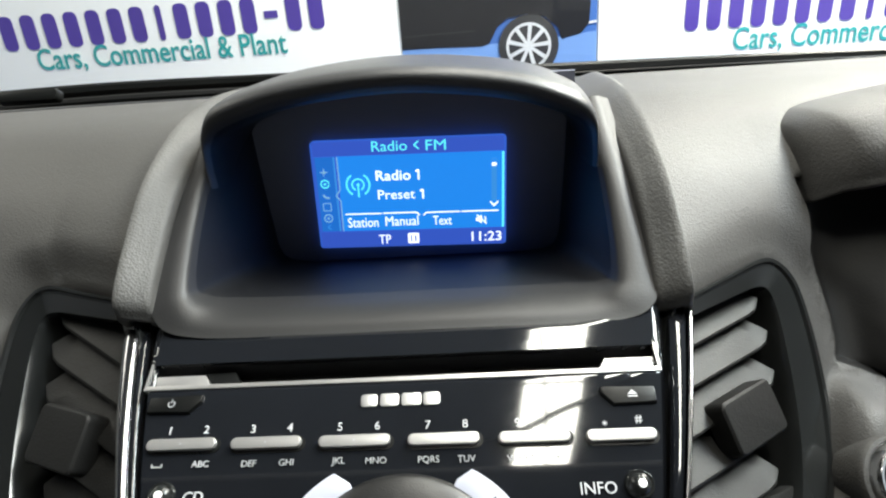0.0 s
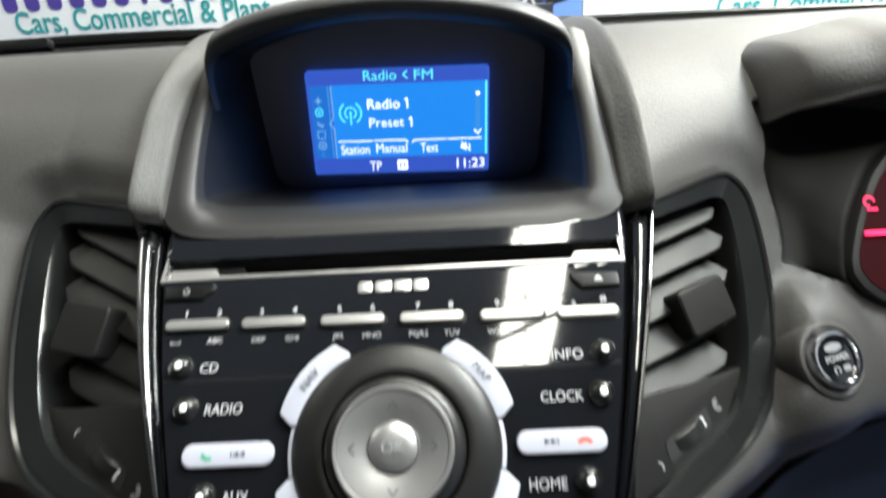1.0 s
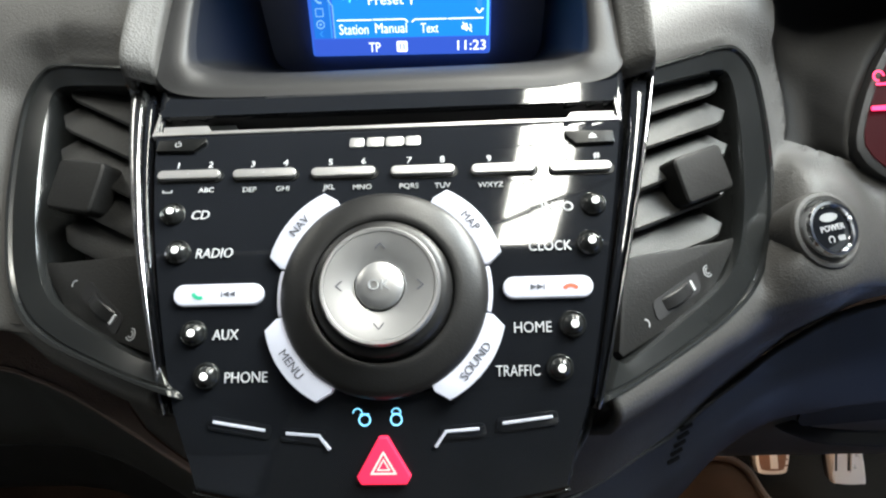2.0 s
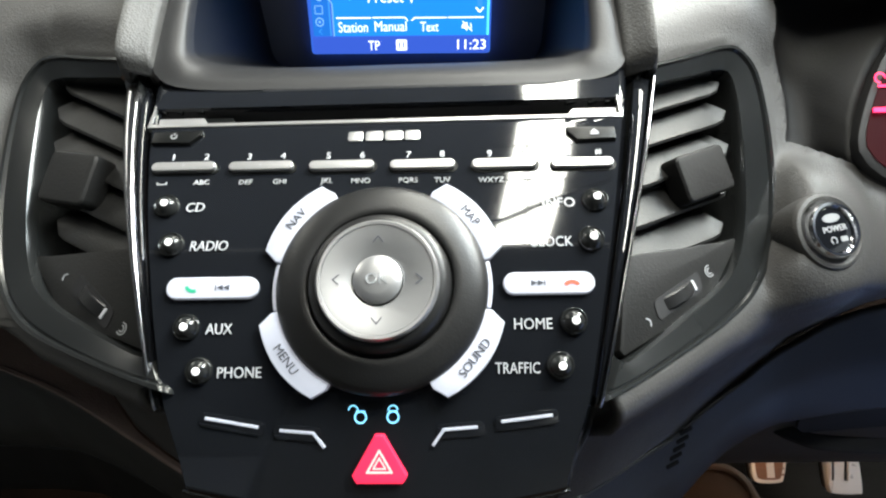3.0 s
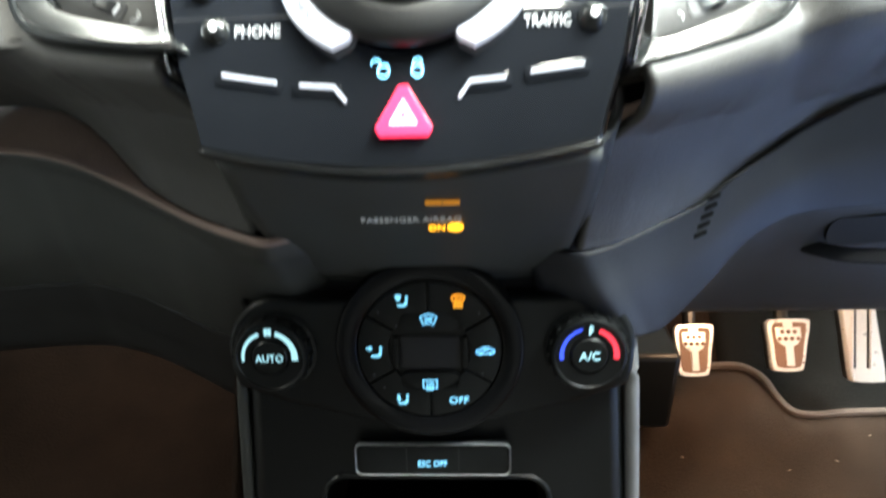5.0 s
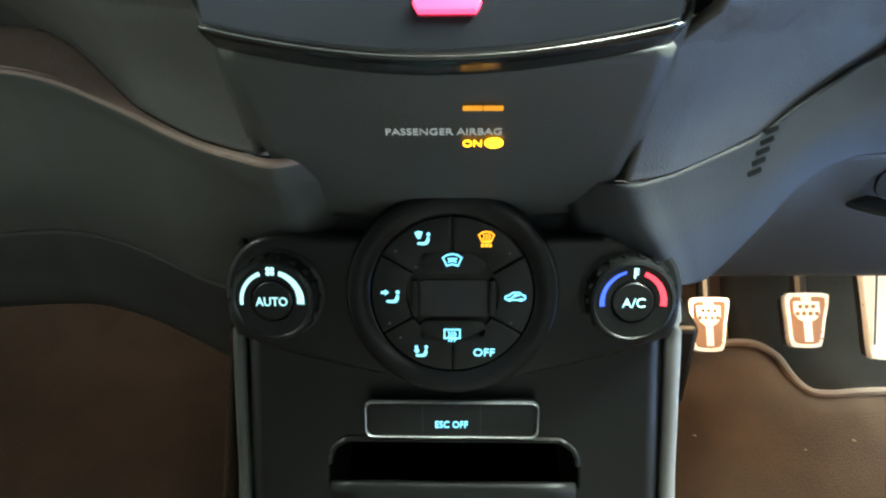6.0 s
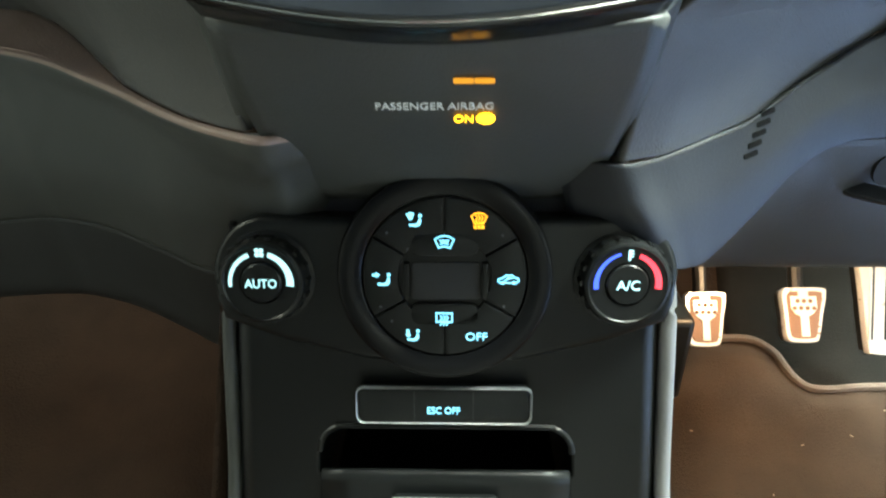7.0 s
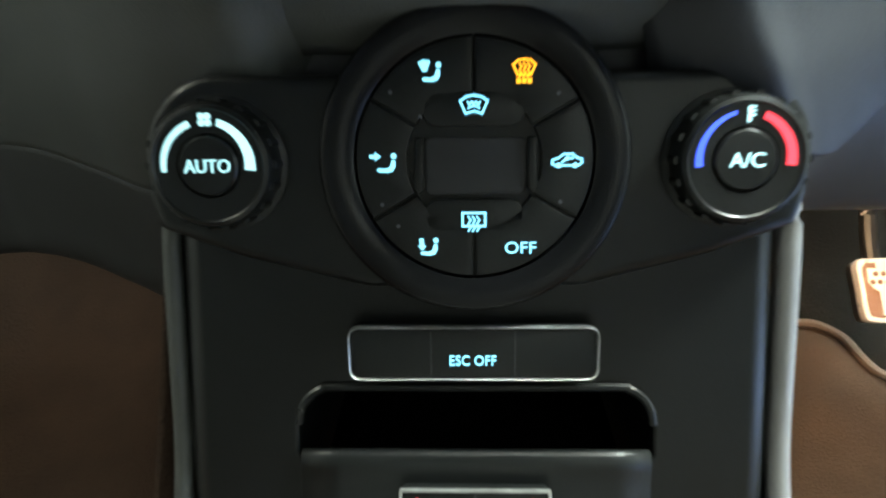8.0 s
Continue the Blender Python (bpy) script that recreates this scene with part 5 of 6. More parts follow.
# ---- start button ----
pw = thing("start_button", "round chrome-ringed engine start button", "start button", (0.183, 0.05, 0.56))
pm = PM
PT = pm @ Matrix.Scale(0.76, 4)
part("collar", lathe([(0.0236, -0.016), (0.0236, -0.0040), (0.0232, -0.0020), (0.0224, -0.0010), (0.0205, -0.0006), (0.0190, -0.0014), (0.0180, -0.0034), (0.0165, -0.0045)], pm, 64, 0.76, 0.76), SOFT, pw, "soft grained collar")
part("ring", lathe([(0.0170, -0.006), (0.0168, 0.0005), (0.0158, 0.0022), (0.0142, 0.0020), (0.0134, 0.0005)], pm, 56, 0.76, 0.76), CHROME, pw, "bright chrome ring")
part("cap", lathe([(0.0136, -0.0007), (0.0134, 0.0004), (0.0110, 0.0009), (0.006, 0.0011), (0, 0.00117)], pm, 48, 0.76, 0.76), GLOSS, pw, "gloss black cap")
part("lettering", letters("POWER", 0.0036, PT @ Matrix.Translation((0, 0.0005, 0.0018)), width=0.0165, bold=0.01), PRINT, pw, smooth=0)
part("badge_oval", slab([(x * 0.0062, y * 0.0026) for x, y in [(math.cos(radians(a)), math.sin(radians(a))) for a in range(0, 360, 15)]], 0, 0.0001, PT @ Matrix.Translation((-0.0005, 0.0068, 0.0017))), DIM_PRINT, pw, "pale oval badge", smooth=0)
part("start_mark", slab(arc_band(0.0016, 0.0022, -60, 240, 12), 0, 0.0001, PT @ Matrix.Translation((-0.003, -0.0062, 0.0017))), PRINT, pw, smooth=0)
part("stop_mark", merge(slab(rounded(0.0050, 0.0032, 0.0010, 0, 0, 3), 0, 0.0001, PT @ Matrix.Translation((0.0042, -0.0062, 0.0017)))), DIM_PRINT, pw, smooth=0)

# ---- lower dashboard ----
lower = thing("lower_dashboard", "dark hard plastic lower dashboard panels", "dashboard", (0, 0.1, 0.4), kind="structure")
rows = []
for i in range(25):
    s = i / 24 * 2 - 1
    bow = 0.006 * s * s
    rows.append(spline([(0.002 + s * (0.071 - 0.001 * j), y + bow, z + 0.004 * s * s * (1 if j == 0 else 0)) for j, (y, z) in enumerate(((-0.0225, 0.4915), (-0.0135, 0.4760), (-0.0045, 0.4616), (0.0085, 0.4440), (0.0190, 0.4300), (0.0300, 0.414)))], 24))
for side in (-1, 1):
    edge = rows[0] if side < 0 else rows[-1]
    back = [spline(dash_profile(side, 0.003), 90)[k] for k in range(58, 91, 4)]
    strip = []
    for p in back:
        q = min(edge, key=lambda e: abs(e.z - p.z)) + Vector((side * -0.001, 0.003, 0))
        strip.append([q.lerp(p, f) + Vector((side * 0.004 * math.sin(math.pi * f), 0.002, 0)) for f in (0.0, 0.25, 0.5, 0.75, 1.0)])
    part("stack_cheek", sheet(strip), PANEL, lower, "dark cheek beside the centre panel", smooth=60, solid=0.002)
part("centre_panel", sheet(rows), PANEL, lower, "dark panel below the radio", smooth=60, solid=0.003)
shelf_rows, front_rows = [], []
for x, y, z, d in LEDGE:
    out = max(0.0, -0.09 - x) * 0.1
    side = min(1.0, max(0.0, (-0.062 - x) / 0.05))
    shelf_rows.append([(x, y + 0.0030 + d, z + 0.0008 + 0.3 * d), (x, y + 0.0022 + 0.5 * d, z + 0.0006 + 0.17 * d), (x, y + 0.0012, z + 0.0004), (x, y + 0.0002, z - 0.0006), (x, y, z - 0.0020)])
    front_rows.append([(x, y, z - 0.0018), (x, y + 0.0006, z - 0.0040), (x, y + 0.004, z - 0.012), (x - 0.002 * side, y + 0.015 - 0.006 * side, z - 0.027), (x - 0.010 * side, y + 0.030 - 0.008 * side, z - 0.058 - out), (x - 0.020 * side, y + 0.045, z - 0.098 - out)])
part("passenger_ledge", loft(shelf_rows, 24, 70), SHELF, lower, "ledge top with warm light put into its brown", smooth=70, solid=0.002)
part("passenger_panel", loft(front_rows, 40, 70), PANEL, lower, "dark panel over the footwell", smooth=60, solid=0.003)
# added black sheet in place of the footwell's upper shade
part("shade_sheet", loft([[(p[0], p[1] - 0.001, p[2] + 0.003), (p[0] - 0.002, p[1] + 0.006, p[2] - 0.030), (p[0] - 0.004, p[1] + 0.016, p[2] - 0.066), (p[0] - 0.004, p[1] + 0.05, p[2] - 0.060)] for p in (r[-1] for r in front_rows)], 20, 50), FUNNEL, lower, "black sheet standing in for shade below the passenger panel", smooth=60, solid=0.003)
upper_c = SHROUD_TOP
low_c = [(0.060, 0.038, 0.396), (0.098, 0.024, 0.386), (0.1176, 0.036, 0.378), (0.130, 0.045, 0.379), (0.150, 0.056, 0.395), (0.169, 0.066, 0.413), (0.190, 0.075, 0.4225), (0.220, 0.085, 0.4235), (0.30, 0.10, 0.42), (0.45, 0.11, 0.42), (0.64, 0.11, 0.42)]


def between(a, b, f, out=0.0):
    return [(p[0] + (q[0] - p[0]) * f, p[1] + (q[1] - p[1]) * f - out, p[2] + (q[2] - p[2]) * f) for p, q in zip(a, b)]


shroud = part("driver_shroud", loft([upper_c, between(upper_c, low_c, 0.22, 0.0025), between(upper_c, low_c, 0.5, 0.0055), between(upper_c, low_c, 0.9, 0.004), low_c, between(low_c, [(x, y + 0.02, z - 0.006) for x, y, z in low_c], 1.0)], 60, 26), LOWER, lower, "sweeping grey shroud", smooth=60, solid=0.003)
knee_top = [(x, y + 0.012, z - 0.001) for x, y, z in low_c]
knee_low = [(x + 0.012, 0.16, 0.306) for x, y, z in low_c]
part("knee_panel", loft([knee_top, between(knee_top, knee_low, 0.5, 0.006), knee_low, [(x, y + 0.05, z + 0.02) for x, y, z in knee_low]], 50, 20), PANEL, lower, "dark panel above the pedals", smooth=60, solid=0.003)
# sound slots in the shroud
bpy.context.view_layer.update()
for i in range(5):
    f = (i - 2) / 4
    hit, at, nrm, _ = shroud.closest_point_on_mesh(Vector((0.1430 + 0.0075 * f, 0.0466 + 0.003 * f, 0.4385 + 0.018 * f)))
    e1 = (Vector((0.9, 0.3, 0.22)) - nrm * nrm.dot(Vector((0.9, 0.3, 0.22)))).normalized()
    part("sound_slot", slab(rounded(0.0076, 0.0024, 0.0006, n=2), -0.001, 0.0004, basis(at, e1, nrm.cross(e1), nrm)), SLOT, lower, "dark slot", smooth=0)
# column shroud seen beside the knee panel
col = thing("steering_column_cover", "dark grey edge of the steering column cover", "column cover", (0.26, 0.10, 0.38))
part("cover", loft([[(0.224, 0.122, 0.3835), (0.236, 0.112, 0.379), (0.27, 0.104, 0.377), (0.40, 0.10, 0.377)], [(0.225, 0.119, 0.3855), (0.238, 0.107, 0.382), (0.27, 0.099, 0.3805), (0.40, 0.095, 0.3805)], [(0.229, 0.122, 0.390), (0.242, 0.112, 0.388), (0.27, 0.106, 0.387), (0.40, 0.10, 0.387)]], 16, 10), LOWER, col, smooth=60, solid=0.003)
# flat plate; the gap's shade is put into its black colour
part("gap", slab(rounded(0.07, 0.018, 0.008), 0, 0.002, basis(Vector((0.272, 0.112, 0.398)), Vector((1, 0.1, 0)).normalized(), Vector((0, 0, 1)), Vector((0.1, -1, 0)).normalized())), VOID, col, "black plate standing in for a dark gap", smooth=0)

# airbag tell-tale
tell = thing("airbag_lamp", "glowing amber passenger airbag tell-tale", "indicator lamp", (0.01, 0.0, 0.46))
tn = Vector((0, -0.86, -0.51)).normalized()
tm = basis(Vector((0.0140, -0.0048, 0.4614)), Vector((1, 0, 0)), Vector((0, -0.51, 0.86)).normalized(), tn)
part("lettering", letters("PASSENGER AIRBAG", 0.0034, tm @ Matrix.Translation((-0.013, 0.0062, 0.0008)), width=0.040), DIM_PRINT, tell, "grey lettering", smooth=0)
part("lettering", letters("ON", 0.0036, tm @ Matrix.Translation((-0.0030, 0, 0.0008)), width=0.0066), AMBER, tell, "glowing amber word", smooth=0)
part("lamp", slab([(x * 0.0033, y * 0.0027) for x, y in [(math.cos(radians(a)), math.sin(radians(a))) for a in range(0, 360, 15)]], 0, 0.0004, tm @ Matrix.Translation((0.0046, 0.0002, 0.0006))), AMBER, tell, "round glowing amber lamp", smooth=0)
# the lamp's mirror image in the panel, made as two glowing strips
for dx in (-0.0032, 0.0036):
    part("reflection_strip", slab(rounded(0.0066, 0.0022, 0.0005), 0, 0.0003, tm @ Matrix.Translation((dx, 0.0180, 0.0010))), AMBER_MIRRORED, tell, "dim glowing strip standing in for a reflection of the lamp", smooth=0)

# ---- centre console and climate panel ----
console = thing("centre_console", "black plastic centre console with rounded edges", "console", (0, 0.0, 0.0))
MID = 0.0035


def console_half(z):
    return 0.1005 + 0.004 * max(0, (0.36 - z) / 0.08)


def face_y(z):
    """The console's front at a height: leaning back, then running out below the pocket."""
    return FACE_Y + (max(z, 0.255) - 0.385) * LEAN - 0.75 * max(0.0, 0.255 - z)


PK = (MID - 0.0605, MID + 0.0605, 0.225, 0.3095)
PK_RING = rounded(PK[1] - PK[0], 0.100, 0.013, MID, 0.2595)
rows = []
for i in range(111):
    z = 0.400 - i * 0.002
    hw = console_half(z)
    y = face_y(z) + 0.004
    line = [Vector((-hw - 0.002, y + 0.16, z)), Vector((-hw - 0.001, y + 0.05, z)), Vector((-hw, y + 0.018, z)), Vector((-hw + 0.002, y + 0.008, z)), Vector((-hw + 0.006, y + 0.002, z))]
    flat = [Vector((-hw + 0.010 + (2 * hw - 0.020) * j / 120, y, z)) for j in range(121)]
    rows.append([p + Vector((MID, 0, 0)) for p in line + flat + [Vector((-p.x, p.y, p.z)) for p in line[::-1]]])
part("body", sheet(rows, lambda p: not inside(PK_RING, p.x, p.z) or p.y > face_y(p.z) + 0.008), BLACK, console, "black console body", smooth=50, solid=0.003)
for s in (-1, 1):
    # right rail lighter, left darker: side light put into the colour
    part("edge_rail", tube([(MID + s * (console_half(z) + (0.0022 if s > 0 else 0.0010)), face_y(z) + (0.018 if z > 0.365 else 0.011), z) for z in (0.376, 0.36, 0.32, 0.28, 0.24)], 0.0040 if s > 0 else 0.0034, sides=12), RAIL_LIT if s > 0 else RAIL_SHADED, console, "grey edge rail", smooth=80)
    part("side_wall", loft([[(s * 0.103 + MID, 0.04, 0.385), (s * 0.112, 0.02, 0.30), (s * 0.120, -0.04, 0.18), (s * 0.13, -0.1, 0.05)], [(s * 0.112, 0.20, 0.385), (s * 0.118, 0.20, 0.30), (s * 0.125, 0.20, 0.18), (s * 0.13, 0.20, 0.02)], [(s * 0.12, 0.62, 0.42), (s * 0.12, 0.62, 0.30), (s * 0.13, 0.62, 0.18), (s * 0.14, 0.62, 0.02)]], 14, 14), BLACK if s > 0 else CARPET, console, smooth=60, solid=0.003)
part("tunnel_top", box(-0.13, 0.13, -0.9, -0.15, 0.0, 0.14), HARD, console, smooth=0, bevel=0.01)
part("top_filler", box(-0.084, 0.086, 0.036, 0.040, 0.360, 0.428), LOWER, console, smooth=0)
part("top_filler", box(-0.098, -0.060, 0.040, 0.044, 0.380, 0.440), LOWER, console, smooth=0)
# pocket: dark slot above a sloping tray front
part("pocket", box(PK[0] - 0.002, PK[1] + 0.002, 0.075, 0.078, 0.225, 0.312), BLACK, console, "dark back of the pocket", smooth=0)
part("pocket_roof", box(PK[0] - 0.003, PK[1] + 0.003, 0.003, 0.078, 0.3105, 0.3125), BLACK, console, smooth=0)
for x in (PK[0] - 0.002, PK[1] + 0.002):
    part("pocket_cheek", sheet([[Vector((x, face_y(z) + 0.0055, z)), Vector((x, 0.078, z))] for z in (0.225, 0.24, 0.255, 0.285, 0.3115)]), BLACK, console, smooth=0, solid=0.001)
rim_pts = [Vector((x, face_y(z) + 0.0040, z)) for x, z in PK_RING if z > 0.228]
for run in (sorted([p for p in rim_pts if p.x > MID], key=lambda p: p.z), sorted([p for p in rim_pts if p.x <= MID], key=lambda p: p.z)):
    top = run[-1]
    part("pocket_rim", tube(run + [Vector((MID, top.y, top.z))], 0.0016, fine=40), BLACK, console, "rounded pocket edge")
tray = [[(x, 0.074, 0.2560), (x, 0.020, 0.2560), (x, 0.006, 0.2600), (x, -0.0005, 0.2750), (x, -0.0030, 0.2850), (x, -0.0060, 0.2885), (x, -0.0095, 0.2860), (x, -0.0122, 0.2765), (x, -0.0200, 0.2560), (x, -0.0330, 0.2340)] for x in (PK[0] + 0.001, MID - 0.03, MID, MID + 0.03, PK[1] - 0.001)]
part("tray", loft(tray, 60, 8), BLACK, console, "rounded tray edge", smooth=60, solid=0.002)
swm = basis(Vector((MID, -0.0152, 0.2738)), Vector((1, 0, 0)), Vector((0, 0.40, 0.917)).normalized(), Vector((0, -0.917, 0.40)).normalized())
sw = thing("seat_heater_switch", "black twin seat heater switch with red marks", "switch", (MID, -0.014, 0.27))
part("body", slab(rounded(0.0495, 0.0118, 0.002), -0.006, 0.0035, swm, bevel=0.001), BLACK, sw)
part("trim", merge(*[slab(rounded(w, h, 0.0005, x, y, 2), 0.003, 0.0043, swm) for w, h, x, y in ((0.0505, 0.0009, 0, 0.0058), (0.0009, 0.0118, -0.0249, 0), (0.0009, 0.0118, 0.0249, 0))]), FRAME_GREY, sw, "grey frame", smooth=0)
part("rib", slab(rounded(0.0008, 0.0120, 0.0003, 0, 0, 1), 0.0034, 0.0040, swm), VOID, sw, smooth=0)
for s in (-1, 1):
    part("seat_mark", slab([(0.0036 * s, 0.0024), (0.0028 * s, 0.0030), (0.0016 * s, 0.0026), (0.0010 * s, 0.0002), (-0.0026 * s, 0.0004), (-0.0034 * s, -0.0004), (-0.0030 * s, -0.0022), (0.0020 * s, -0.0026), (0.0034 * s, -0.0010)], 0, 0.0003, swm @ Matrix.Translation((s * 0.0168, 0, 0.0037))), RED_ARC, sw, "lit red seat mark", smooth=0)

clim = thing("climate_panel", "black climate control panel with lit blue symbols", "climate control", (0.001, 0.01, 0.35))
# plate with rounded lobes round the three dials
KL, KR = (-0.0734, -0.0008), (0.0796, -0.0008)
o = []
for a in range(0, 181, 12):
    o.append((KR[0] + 0.0245 * math.cos(radians(a * 0.5)), KR[1] + 0.0265 * math.sin(radians(a * 0.5))))
for x in (0.066, 0.056):
    o.append((x, 0.0252))
for x in (-0.049, -0.060):
    o.append((x, 0.0252))
for a in range(0, 181, 12):
    o.append((KL[0] + 0.0245 * math.cos(radians(90 + a * 0.5)), KL[1] + 0.0265 * math.sin(radians(90 + a * 0.5))))
o += [(-0.0972, -0.012), (-0.0945, -0.021), (-0.070, -0.030), (-0.03, -0.040), (0.037, -0.040), (0.076, -0.030), (0.1008, -0.021), (0.1035, -0.012)]
part("plate", slab(o, -0.012, 0.0045, climate_at(0, 0), bevel=0.004, seg=4), BLACK, clim, "black plate")
cm = climate_at(0.0035, -0.0005)
part("dial_ring", lathe([(0.0470, 0.0), (0.0467, 0.0056), (0.0456, 0.0080), (0.0436, 0.0090), (0.0404, 0.0086), (0.0374, 0.0078), (0.0360, 0.0068), (0.0354, 0.0050)], cm, 96), RING_BLACK, clim, "black ring round the buttons")
part("dial_floor", lathe([(0.0385, 0.0045), (0.0200, 0.0048), (0, 0.0048)], cm, 60), BLACK, clim, "black plate standing in for a dark gap between the buttons")


def pad(a0, a1, r0, r1, m, name="pad_button", h=0.0072):
    gap0, gap1 = math.degrees(0.0004 / r1), math.degrees(0.0004 / max(r0, 0.004))
    o = [(r1 * math.cos(radians(a)), r1 * math.sin(radians(a))) for a in [a0 + gap0 + (a1 - a0 - 2 * gap0) * i / 14 for i in range(15)]]
    o += [(r0 * math.cos(radians(a)), r0 * math.sin(radians(a))) for a in [a1 - gap1 - (a1 - a0 - 2 * gap1) * i / 14 for i in range(15)]]
    return part(name, slab(o, 0.0045, h, m, bevel=0.0006), BLACK, clim, "black press pad")


for a0, a1 in ((90, 149), (149, 210), (210, 270), (270, 330), (330, 390), (30, 90)):
    pad(a0, a1, 0.0200, 0.0350, cm)
part("lcd", slab(rounded(0.0300, 0.0170, 0.002), 0.0045, 0.0058, climate_at(0.0040, -0.0022), bevel=0.0006), VOID, clim, "dark unlit display window")
for s in (-1, 1):
    part("lcd_cheek", slab([(s * 0.0155, 0.0085), (s * 0.0180, 0.0085), (s * 0.0185, -0.0060), (s * 0.0170, -0.0085), (s * 0.0155, -0.0065)][::s], 0.0045, 0.0074, climate_at(0.0040, -0.0022), bevel=0.0006), BLACK, clim, "raised cheek beside the display")
for y in (0.0150, -0.0165):
    part("pad_button", slab(rounded(0.030, 0.0100, 0.0045, 0, y), 0.0045, 0.0072, cm, bevel=0.0006), BLACK, clim, "black press pad")


def icon(x, v, *shapes, mat=None):
    """A lit symbol of outlines in millimetres."""
    m = climate_at(x, v, 0.0075)
    part("symbol", merge(*[slab([(a / 1000, b / 1000) for a, b in s], 0, 0.00015, m) for s in shapes]), mat or ICE, clim, "lit symbol", smooth=0)


def strokes(pts, w=0.55, closed=False):
    """A line of even width through the points, as short bars with square ends."""
    out = []
    for (ax, ay), (bx, by) in zip(pts, pts[1:] + (pts[:1] if closed else [])):
        d = math.hypot(bx - ax, by - ay)
        ux, uy = (bx - ax) / d * w / 2, (by - ay) / d * w / 2
        out.append([(ax - ux + uy, ay - uy - ux), (bx + ux + uy, by + uy - ux), (bx + ux - uy, by + uy + ux), (ax - ux - uy, ay - uy + ux)])
    return out


def ring_of(cx, cy, r, n=10):
    return [(cx + r * math.cos(2 * math.pi * k / n), cy + r * math.sin(2 * math.pi * k / n)) for k in range(n)]


def wavy(x, y0, y1, a=0.35):
    return [(x + a * (1 if k % 2 else -1), y0 + (y1 - y0) * k / 4) for k in range(5)]


def moved(shapes, dx, dy, k=1.0):
    return [[(x * k + dx, y * k + dy) for x, y in s] for s in shapes]


# a windscreen, a sitter, arrows and a car, as drawn on the keys
SCREEN = [(-4.0, 1.3), (-2.2, 2.5), (0.0, 2.9), (2.2, 2.5), (4.0, 1.3), (2.4, -2.3), (0.0, -1.6), (-2.4, -2.3)]
SITTER = [ring_of(2.5, 2.3, 0.85), [(2.0, 1.2), (2.9, 1.0), (3.0, -0.6), (2.2, -2.2), (0.6, -2.6), (-2.2, -2.4), (-2.6, -1.7), (-2.0, -1.3), (0.2, -1.4), (1.2, -0.9)]]
ARROW = [(-4.0, 0.6), (-2.2, 0.6), (-2.2, -0.3), (-0.2, 1.2), (-2.2, 2.7), (-2.2, 1.8), (-4.0, 1.8)]
icon(0.0035, 0.0154, *strokes(SCREEN, 0.6, True), *[q for x in (-1.3, 0.0, 1.3) for q in strokes([(x - 0.5, 1.0), (x, 0.2), (x + 0.5, 1.0)], 0.5)], *strokes([(-1.6, -0.7), (-0.6, -0.2), (0.6, -0.2), (1.6, -0.7)], 0.5))
icon(0.0180, 0.0250, *strokes([(-3.2, 1.6), (-1.8, 2.8), (0, 3.1), (1.8, 2.8), (3.2, 1.6), (1.9, -1.2), (-1.9, -1.2)], 0.6, True), *[q for x in (-1.1, 0.1, 1.3) for q in strokes(wavy(x, -1.8, 2.0), 0.45)], *[[(x - 0.65, -3.6), (x + 0.65, -3.6), (x + 0.65, -2.2), (x - 0.65, -2.2)] for x in (-1.6, 0.0, 1.6)], mat=AMBER_ICON)
icon(-0.0096, 0.0254, *moved(SITTER, 0.6, -0.7, 0.95), [(-3.0, 2.2), (-1.4, 3.0), (0.6, 2.6), (-0.4, -0.2), (-1.6, -0.4)])
icon(-0.0237, -0.0010, *moved(SITTER, 0.9, -0.2), moved([ARROW], -0.2, 0.9, 0.9)[0])
icon(-0.0110, -0.0266, *moved(SITTER, 0.5, 0.0, 0.95), [(-2.2, 2.8), (-0.9, 2.8), (-0.7, 0.6), (-0.1, 0.6), (-1.3, -1.0), (-2.7, 0.6), (-2.1, 0.6)])
icon(0.0308, -0.0010, *strokes([(-4.3, -0.6), (-4.2, 0.4), (-2.6, 0.9), (-1.0, 2.1), (1.6, 2.1), (3.0, 1.0), (4.2, 0.7), (4.4, -0.4), (3.4, -1.2), (-3.4, -1.2)], 0.6, True), *strokes([(-1.4, -0.2), (0.2, 0.9), (1.6, 0.9)], 0.6), [(0.4, 0.0), (0.4, 1.8), (-0.9, 0.9)], ring_of(-2.4, -1.2, 0.8), ring_of(2.4, -1.2, 0.8))
icon(0.0034, -0.0187, *strokes([(-3.4, 2.6), (3.4, 2.6), (3.4, -1.4), (-3.4, -1.4)], 0.65, True), *[q for x in (-1.3, 0.0, 1.3) for q in strokes(wavy(x, -2.9, 1.5), 0.5)])
part("lettering", letters("OFF", 0.0037, climate_at(0.0175, -0.0268, 0.0077), width=0.0094), ICE, clim, smooth=0)
for px, pv in ((-0.0208, 0.0195), (0.0280, 0.0185), (-0.0242, -0.0134), (-0.0195, -0.0200), (-0.0122, 0.0124), (0.0292, -0.0130)):
    part("pip", lathe([(0, 0.0), (0.0006, 0.0), (0.0006, 0.0002), (0, 0.0002)], climate_at(px, pv, 0.0073), 10), DARK_PRINT, clim, smooth=0)


